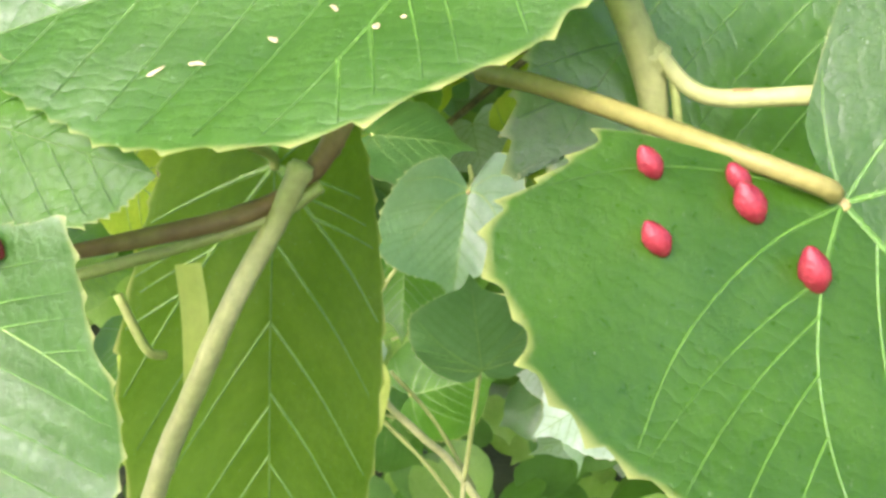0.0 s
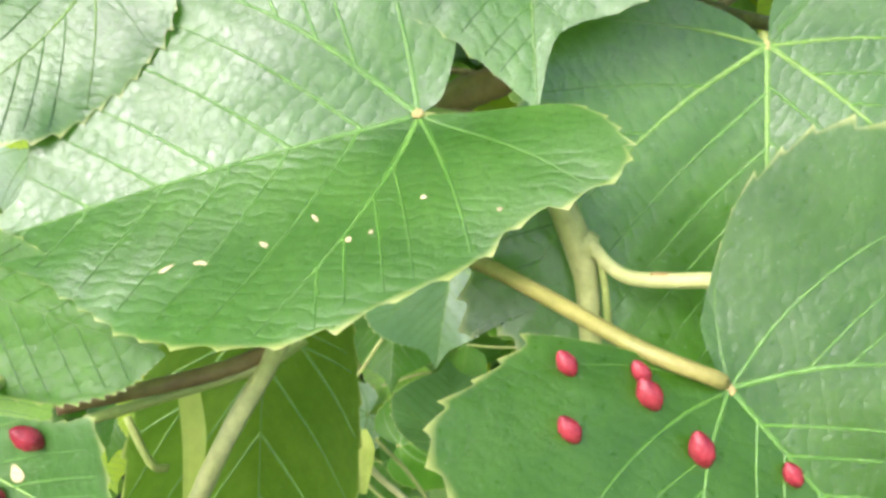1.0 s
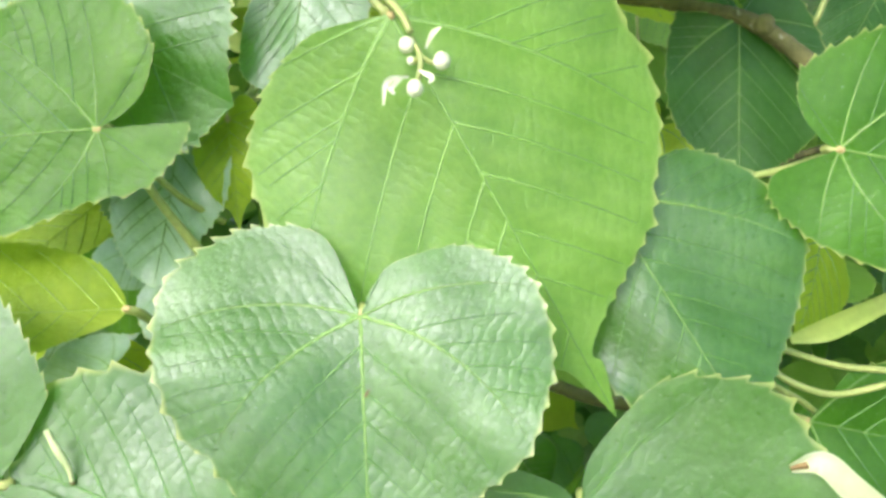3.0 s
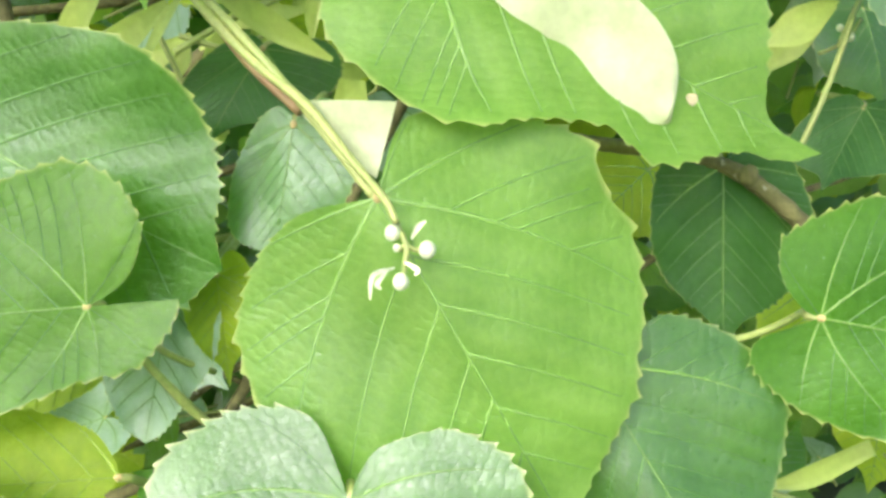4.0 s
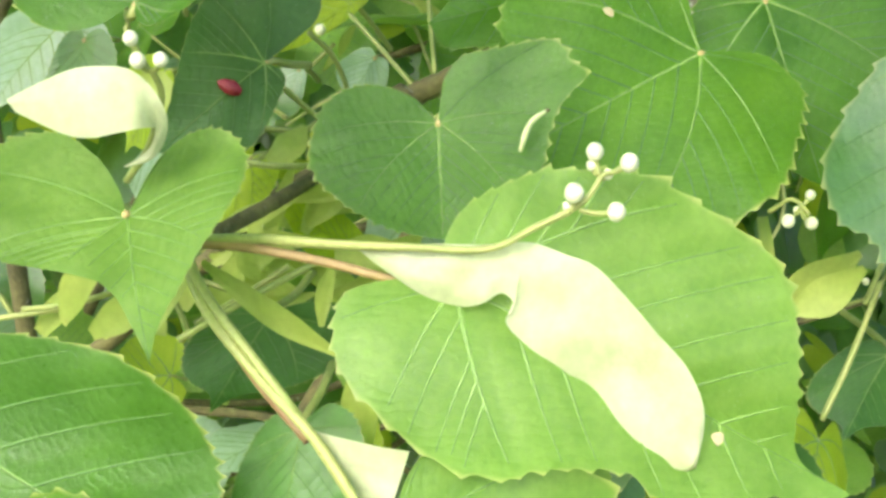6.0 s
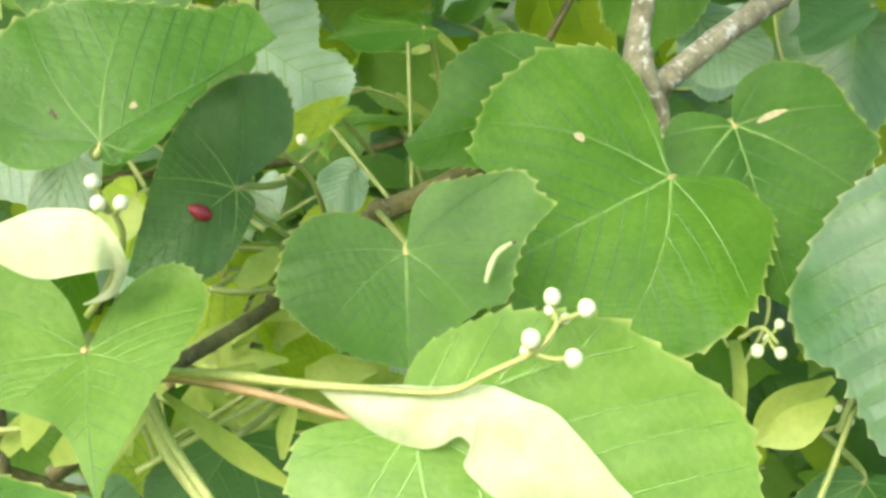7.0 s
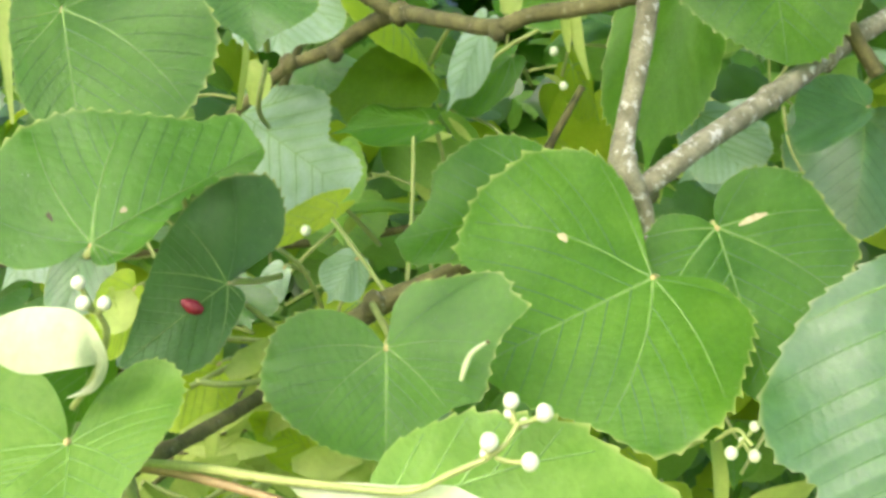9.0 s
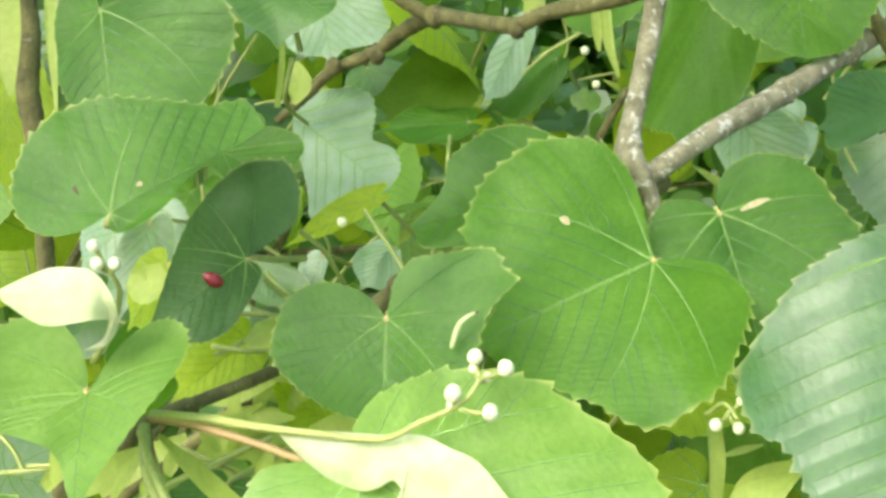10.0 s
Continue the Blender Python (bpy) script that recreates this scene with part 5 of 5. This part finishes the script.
leaf("deep", (-0.0639, 0.2275, 1.5611), (-73.6, 16.5, -178.7), 0.0390, (-0.0363, 0.0000, 0.0005), (0.0144, 0.0000, 0.0002), shape=([(0.12, -0.18), (0.51, -0.20), (0.85, 0.00), (1.00, 0.27), (1.00, 0.49), (0.91, 0.73), (0.77, 0.90), (0.54, 0.98), (0.27, 1.01)], [(0.17, -0.20), (0.63, -0.28), (0.91, -0.10), (1.00, 0.21), (0.90, 0.54), (0.53, 0.82)]))
leaf("green", (-0.0278, 0.2665, 1.5764), (-57.7, 10.7, -173.3), 0.0253, (-0.0185, 0.0025, 0.0010), (0.0157, -0.0052, 0.0010))
leaf("fresh", (0.1331, 0.3510, 1.6437), (-80.3, 6.0, -178.9), 0.0769, (-0.0365, 0.0000, -0.0015), (0.0372, 0.0000, -0.0015), shape=([(0.34, -0.10), (0.80, 0.04), (1.00, 0.34), (0.89, 0.58), (0.67, 0.79), (0.48, 0.93), (0.24, 0.98)], [(0.24, -0.14), (0.69, -0.05), (1.00, 0.22), (0.98, 0.48), (0.80, 0.67), (0.56, 0.81), (0.27, 0.93)]), quilt=0.0026)
leaf("fresh", (0.1226, 0.4225, 1.6488), (-93.2, 8.6, -0.7), 0.1191, (-0.0270, 0.0352, -0.0029), (0.0222, 0.0248, -0.0029), quilt=0.0026)
leaf("deep", (0.0629, 0.2886, 1.5180), (-55.8, -72.5, 156.4), 0.0513, (-0.0134, 0.0000, -0.0003), (0.0246, 0.0000, -0.0005), shape=([(0.58, 0.10), (1.00, 0.33), (0.92, 0.56), (0.72, 0.77), (0.58, 0.93)], [(0.32, -0.01), (0.72, 0.00), (0.95, 0.18), (1.00, 0.35), (0.90, 0.53), (0.72, 0.68), (0.40, 0.74), (0.19, 0.85)]))
leaf("pale", (0.2552, 0.5850, 1.5799), (-82.0, -5.9, 179.8), 0.0787, (-0.0333, 0.0000, -0.0041), (0.0451, 0.0000, -0.0055), shape=([(0.24, -0.08), (0.67, -0.05), (1.00, 0.23), (0.92, 0.54), (0.57, 0.81)], [(0.13, -0.15), (0.39, -0.20), (0.70, -0.14), (0.92, 0.00), (1.00, 0.22), (0.98, 0.44), (0.69, 0.68), (0.30, 0.89)]), quilt=0.003)
leaf("skylit", (-0.0777, 0.4290, 1.5550), (-41.2, 50.1, -161.5), 0.0840, (-0.0289, 0.0000, -0.0043), (0.0305, 0.0000, -0.0046), shape=([(0.18, -0.03), (0.63, -0.00), (0.99, 0.20), (1.00, 0.38), (0.48, 0.61), (0.54, 0.78), (0.34, 0.94)], [(0.24, 0.11), (0.57, 0.34), (0.84, 0.52), (1.00, 0.62), (0.66, 0.77), (0.34, 0.87)]), quilt=0.0026)
leaf("pale", (0.1103, 0.1470, 1.2977), (-67.2, -12.6, 162.4), 0.0477, (-0.0239, 0.0000, 0.0008), (0.0256, 0.0000, 0.0009), shape=([(0.09, -0.16), (0.28, -0.28), (0.70, -0.26), (1.00, -0.05), (0.97, 0.32), (0.55, 0.71)], [(0.10, -0.12), (0.26, -0.28), (0.51, -0.20), (0.72, -0.12), (0.83, -0.01), (0.95, 0.12), (1.00, 0.25), (0.97, 0.47), (0.76, 0.71), (0.37, 0.90)]))
leaf("skylit", (0.0333, 0.4160, 1.5965), (-57.8, -13.4, 172.1), 0.0519, (-0.0094, 0.0098, -0.0011), (0.0085, 0.0016, -0.0011), quilt=0.0026)
leaf("deep", (0.0116, 0.4095, 1.5521), (-11.0, -25.0, 120.4), 0.0456, (-0.0140, 0.0091, -0.0026), (0.0302, -0.0013, -0.0026), quilt=0.0026)
leaf("gray", (-0.0129, 0.3770, 1.1984), (-73.3, -7.5, 176.7), 0.0465, (-0.0254, -0.0034, 0.0090), (0.0342, 0.0087, 0.0090), quilt=0.0026, lobes=(2, 2))
leaf("gray", (-0.0054, 0.2795, 1.1650), (108.8, -5.1, -0.3), 0.0404, (-0.0211, 0.0064, 0.0007), (0.0200, 0.0059, 0.0007))
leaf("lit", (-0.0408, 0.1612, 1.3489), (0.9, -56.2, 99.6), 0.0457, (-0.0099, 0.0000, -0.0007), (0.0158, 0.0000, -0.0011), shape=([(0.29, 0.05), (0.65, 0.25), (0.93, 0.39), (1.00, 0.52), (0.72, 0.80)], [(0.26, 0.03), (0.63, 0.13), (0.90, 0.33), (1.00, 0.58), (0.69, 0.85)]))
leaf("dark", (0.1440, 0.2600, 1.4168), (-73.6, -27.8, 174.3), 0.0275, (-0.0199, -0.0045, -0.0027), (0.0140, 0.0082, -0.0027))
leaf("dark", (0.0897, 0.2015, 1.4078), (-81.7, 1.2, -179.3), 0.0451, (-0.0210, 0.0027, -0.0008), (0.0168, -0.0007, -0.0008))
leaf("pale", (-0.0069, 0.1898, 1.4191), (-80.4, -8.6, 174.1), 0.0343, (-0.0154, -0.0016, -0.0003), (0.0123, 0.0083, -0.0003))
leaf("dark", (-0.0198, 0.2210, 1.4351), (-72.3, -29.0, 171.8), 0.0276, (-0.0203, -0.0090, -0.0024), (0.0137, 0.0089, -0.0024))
leaf("gray", (-0.0307, 0.1950, 1.3839), (-90.0, -33.3, 180.0), 0.0373, (-0.0120, -0.0038, 0.0000), (0.0153, 0.0125, 0.0000))
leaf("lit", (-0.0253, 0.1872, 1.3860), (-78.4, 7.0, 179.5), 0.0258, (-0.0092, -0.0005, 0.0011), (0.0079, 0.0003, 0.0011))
leaf("deep", (0.0449, 0.4810, 1.5926), (-53.5, -38.7, 149.7), 0.0500, (-0.0128, 0.0111, -0.0061), (0.0155, 0.0040, -0.0061), quilt=0.0026)
leaf("skylit", (0.1744, 0.5200, 1.5676), (-69.7, -47.3, 171.0), 0.0552, (-0.0212, 0.0133, -0.0029), (0.0201, 0.0042, -0.0029), quilt=0.0026)
leaf("pale", (-0.1311, 0.3900, 1.5005), (-73.6, -8.1, 178.3), 0.0469, (-0.0166, 0.0058, 0.0005), (0.0121, 0.0089, 0.0005), quilt=0.0026)
leaf("lit", (-0.1699, 0.3380, 1.5692), (-90.2, 3.9, 176.4), 0.0646, (-0.0221, 0.0119, 0.0012), (0.0193, 0.0120, 0.0012), quilt=0.0026)
leaf("olive", (0.0046, 0.4420, 1.5790), (-139.9, 58.5, -39.2), 0.0529, (-0.0172, -0.0052, -0.0034), (0.0262, 0.0106, -0.0034), quilt=0.0026, taper=(-.3, -.3))
leaf("deep", (-0.0799, 0.3510, 1.5311), (-31.0, 49.8, -135.0), 0.0396, (-0.0202, 0.0115, 0.0019), (0.0111, 0.0075, 0.0019), quilt=0.0026)
leaf("skylit", (-0.0686, 0.4290, 1.6191), (-59.7, 18.8, -174.2), 0.0548, (-0.0305, 0.0184, -0.0007), (0.0208, 0.0080, -0.0007), quilt=0.0026)
leaf("green", (-0.0557, 0.4810, 1.5871), (-53.7, 27.8, -171.0), 0.0494, (-0.0269, 0.0200, -0.0019), (0.0179, 0.0082, -0.0019), quilt=0.0026)
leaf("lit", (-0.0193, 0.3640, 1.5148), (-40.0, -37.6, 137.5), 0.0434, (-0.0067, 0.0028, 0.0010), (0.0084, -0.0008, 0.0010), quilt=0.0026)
leaf("skylit", (0.1288, 0.4290, 1.5605), (-60.3, 27.2, -157.7), 0.0423, (-0.0210, 0.0089, 0.0005), (0.0195, 0.0068, 0.0005), quilt=0.0026)
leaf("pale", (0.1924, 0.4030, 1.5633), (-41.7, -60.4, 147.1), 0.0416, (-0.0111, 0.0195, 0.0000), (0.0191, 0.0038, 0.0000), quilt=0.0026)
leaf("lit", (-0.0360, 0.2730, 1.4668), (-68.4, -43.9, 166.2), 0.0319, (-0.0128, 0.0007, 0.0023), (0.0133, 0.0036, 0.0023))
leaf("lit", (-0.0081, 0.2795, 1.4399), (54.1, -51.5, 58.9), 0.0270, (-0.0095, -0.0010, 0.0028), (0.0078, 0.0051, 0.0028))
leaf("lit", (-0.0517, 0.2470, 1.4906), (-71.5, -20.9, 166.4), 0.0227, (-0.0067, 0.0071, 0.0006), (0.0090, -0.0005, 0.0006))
leaf("green", (-0.0548, 0.3250, 1.4884), (-49.9, 36.3, -161.7), 0.0277, (-0.0128, 0.0132, -0.0004), (0.0077, 0.0021, -0.0004))
leaf("skylit", (-0.0088, 0.3510, 1.4952), (-54.9, -27.6, -179.9), 0.0226, (-0.0088, 0.0051, -0.0004), (0.0097, 0.0028, -0.0004), quilt=0.0026)
leaf("skylit", (-0.0365, 0.3510, 1.4906), (-65.2, -14.2, 174.1), 0.0165, (-0.0049, 0.0052, 0.0008), (0.0070, 0.0016, 0.0008), quilt=0.0026)

leaf("deep", (0.1080, 0.1900, 1.3152), (-38.9, 71.9, -130.4), 0.0521, (-0.0184, 0.0000, 0.0030), (0.0168, 0.0000, 0.0028), shape=([(0.13, 0.02), (0.44, 0.06), (0.75, 0.13), (0.92, 0.27), (1.00, 0.48), (0.54, 0.80)], [(0.21, 0.03), (0.50, 0.12), (0.85, 0.28), (1.00, 0.51), (0.66, 0.80)]))
leaf("lit", (-0.0509, 0.2000, 1.3723), (-57.0, -44.3, 152.5), 0.0409, (-0.0088, 0.0000, 0.0005), (0.0126, 0.0000, 0.0006), shape=([(0.49, 0.09), (0.88, 0.23), (1.00, 0.41), (0.70, 0.69)], [(0.35, 0.02), (0.82, 0.25), (1.00, 0.58), (0.97, 0.83)]))
leaf("skylit", (-0.0370, 0.1930, 1.3888), (-68.5, -0.9, 168.0), 0.0427, (-0.0141, 0.0000, 0.0005), (0.0141, 0.0000, 0.0005), shape=([(0.35, -0.01), (0.74, 0.08), (1.00, 0.28), (0.98, 0.50), (0.69, 0.71), (0.31, 0.92)], [(0.36, -0.03), (0.80, 0.10), (1.00, 0.39), (0.92, 0.67), (0.48, 0.90)]))

# ---- foliage behind ----
def template(kind, seed, length, wide, fold):
    COUNT[0] = 500 + seed
    return leaf(kind, (0, 3, -5), (0, 0, 0), length, (-wide, 0.0, fold), (wide * 0.96, 0.0, fold), curl=-0.12, cup=-0.05, n=90, rows=5, lobes=(1.5, 1.3), veins=False)


rng = random.Random(7)
kinds = ["green", "light", "skylit", "lit", "deep", "lit", "fresh", "light", "skylit", "pale"]
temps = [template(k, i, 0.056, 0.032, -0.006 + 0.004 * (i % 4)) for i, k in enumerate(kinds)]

wood = random.Random(11)
for k in range(14):
    y = 0.50 + 0.03 * k
    x, z = wood.uniform(-0.5, 0.5) * y, 1.42 + wood.uniform(-0.4, 0.2) * y
    a, n_ = wood.uniform(-0.5, 1.2), wood.uniform(0.15, 0.3)
    d = Vector((math.cos(a) * n_, wood.uniform(-0.08, 0.08), math.sin(a) * n_))
    c = Vector((x, y, z))
    twig("thin brown twig deep in the foliage", [tuple(c - d), tuple(c + Vector((0, 0.01, -0.015))), tuple(c + d * 0.5 + Vector((0.01, 0, 0.012))), tuple(c + d)], (0.004, 0.0035, 0.003, 0.002), BARK, 30 + k, 0.06, 7)


clutter = random.Random(23)
for k in range(50):
    y = clutter.uniform(0.43, 0.72)
    c = Vector((clutter.uniform(-0.36, 0.36) * y + 0.01, y, 1.49 + clutter.uniform(-0.18, 0.22) * y))
    a, n_ = clutter.gauss(1.4, 0.6), clutter.uniform(0.014, 0.03)
    d = Vector((math.cos(a) * n_, clutter.uniform(-0.012, 0.012), math.sin(a) * n_))
    bow = Vector((clutter.uniform(-0.009, 0.009), 0.002, clutter.uniform(-0.006, 0.006)))
    stalk("thin yellow-green stalk in the shade", [tuple(c - d), tuple(c + bow), tuple(c + d)], (0.0009, 0.0011))
for k in range(28):
    y = clutter.uniform(0.46, 0.72)
    c = Vector((clutter.uniform(-0.36, 0.36) * y + 0.01, y, 1.49 + clutter.uniform(-0.2, 0.2) * y))
    a, n_ = clutter.uniform(-0.9, 2.2), clutter.uniform(0.010, 0.022)
    d = Vector((math.cos(a) * n_, clutter.uniform(-0.006, 0.006), math.sin(a) * n_))
    young("narrow yellow-green bract deep among the leaves", [tuple(c - d), tuple(c + Vector((0, 0.002, 0))), tuple(c + d)], [0.0008, clutter.uniform(0.0025, 0.006), 0.0007], clutter.uniform(-50, 50))


def hang(x, y, z):
    """A pose for a leaf that hangs at a place, its upper face more or less to the open side."""
    face = Matrix.Rotation(radians(rng.gauss(0, 40)), 4, "Z") @ Matrix.Rotation(radians(rng.gauss(52, 24)), 4, "X")
    return Matrix.Translation((x, y, z)) @ face @ Matrix.Rotation(radians(180 + rng.gauss(0, 55)), 4, "Z")


spots = []
for k in range(330):
    y = rng.uniform(0.44, 0.90)
    x = rng.uniform(-0.62 * y - 0.04, 0.62 * y + 0.16)
    z = 1.40 + rng.uniform(-0.55 * y - 0.10, 0.26 * y + 0.14)
    spots.append((x, y, z))
spots.pop(229)  # a leaf that would hang free
for k, (x, y, z) in enumerate(spots):
    tm = temps[k % len(temps)]
    m = hang(x, y, z)
    if k < len(temps):
        tm.matrix_basis = m
    else:
        copy_thing(tm, m)


def foliage(count, near, far, seed, size, low=None, high=None, wide=None, side=1.5, floor_z=0.0):
    """Far leaves in one mesh: small creased hearts, each turned its own way."""
    r = np.random.RandomState(seed)
    o = HALF[::33]
    half = np.array([(a, b_) for a, b_ in o if 0.02 < a])
    outline = np.vstack([[(0, 0)], half, [(0, 1)], (half * (-1, 1))[::-1]])
    k = len(outline)
    verts, faces, uvs = [], [], []
    for i in range(count):
        y = near + (far - near) * r.uniform() ** 1.2
        x = r.uniform(-side, side)
        z = 1.40 + r.uniform(-0.75 * y - 0.1, 0.62 * y + 0.35)
        if low is not None:
            z = r.uniform(low, high)
        if wide is not None:
            x = r.uniform(-wide, wide)
        s = size * r.uniform(0.8, 1.25)
        m = np.array(Matrix.Translation((x, y, max(z, 0.05))) @ Euler((radians(r.normal(55, 25)), 0, radians(r.normal(0, 42)))).to_matrix().to_4x4() @ Matrix.Rotation(radians(180 + r.normal(0, 60)), 4, "Z"))
        if z < floor_z:
            continue
        p = np.c_[outline[:, 0] * s * 0.56, outline[:, 1] * s, -0.10 * s * np.abs(outline[:, 0]) - 0.15 * s * outline[:, 1] ** 2, np.ones(k)] @ m.T
        b0 = len(verts)
        mid = np.array([0, 0.45 * s, -0.01 * s, 1.0]) @ m.T
        verts += [tuple(mid[:3])] + [tuple(v[:3]) for v in p]
        uvs += [(i * 0.37, 0.45)] + [(i * 0.37 + a * 0.7, b_ * 1.2) for a, b_ in outline]
        faces += [(b0, b0 + 1 + j, b0 + 1 + (j + 1) % k) for j in range(k)]
    return verts, faces, uvs


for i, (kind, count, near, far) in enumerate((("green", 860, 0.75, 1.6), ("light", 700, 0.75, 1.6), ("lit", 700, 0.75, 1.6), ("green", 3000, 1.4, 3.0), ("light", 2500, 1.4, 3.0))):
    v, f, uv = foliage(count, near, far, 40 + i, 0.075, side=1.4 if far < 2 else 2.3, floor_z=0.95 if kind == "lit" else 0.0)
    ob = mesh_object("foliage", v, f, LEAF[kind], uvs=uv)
    tagged(ob, label="dense linden foliage filling the shade behind", category="foliage", kind="stuff")

# unseen canopy above the view, added to shade the leaves below
for i, (count, near, far, low, high, wide) in enumerate(((900, -0.4, 1.2, 1.9, 2.5, 1.5), (160, 1.6, 3.2, 2.6, 3.4, 2.5))):
    v, f, uv = foliage(count, near, far, 60 + i, 0.095, low, high, wide)
    ob = mesh_object("crown", v, f, LEAF["deep"], uvs=uv)
    tagged(ob, label="unseen linden crown added overhead to shade the leaves", category="foliage", kind="stuff")

v, f, uv = foliage(5200, 3.0, 3.6, 71, 0.18, 0.1, 3.0, 2.6)
tagged(mesh_object("foliage", v, f, LEAF["green"], uvs=uv), label="shaded wall of foliage closing the view", category="foliage", kind="stuff")
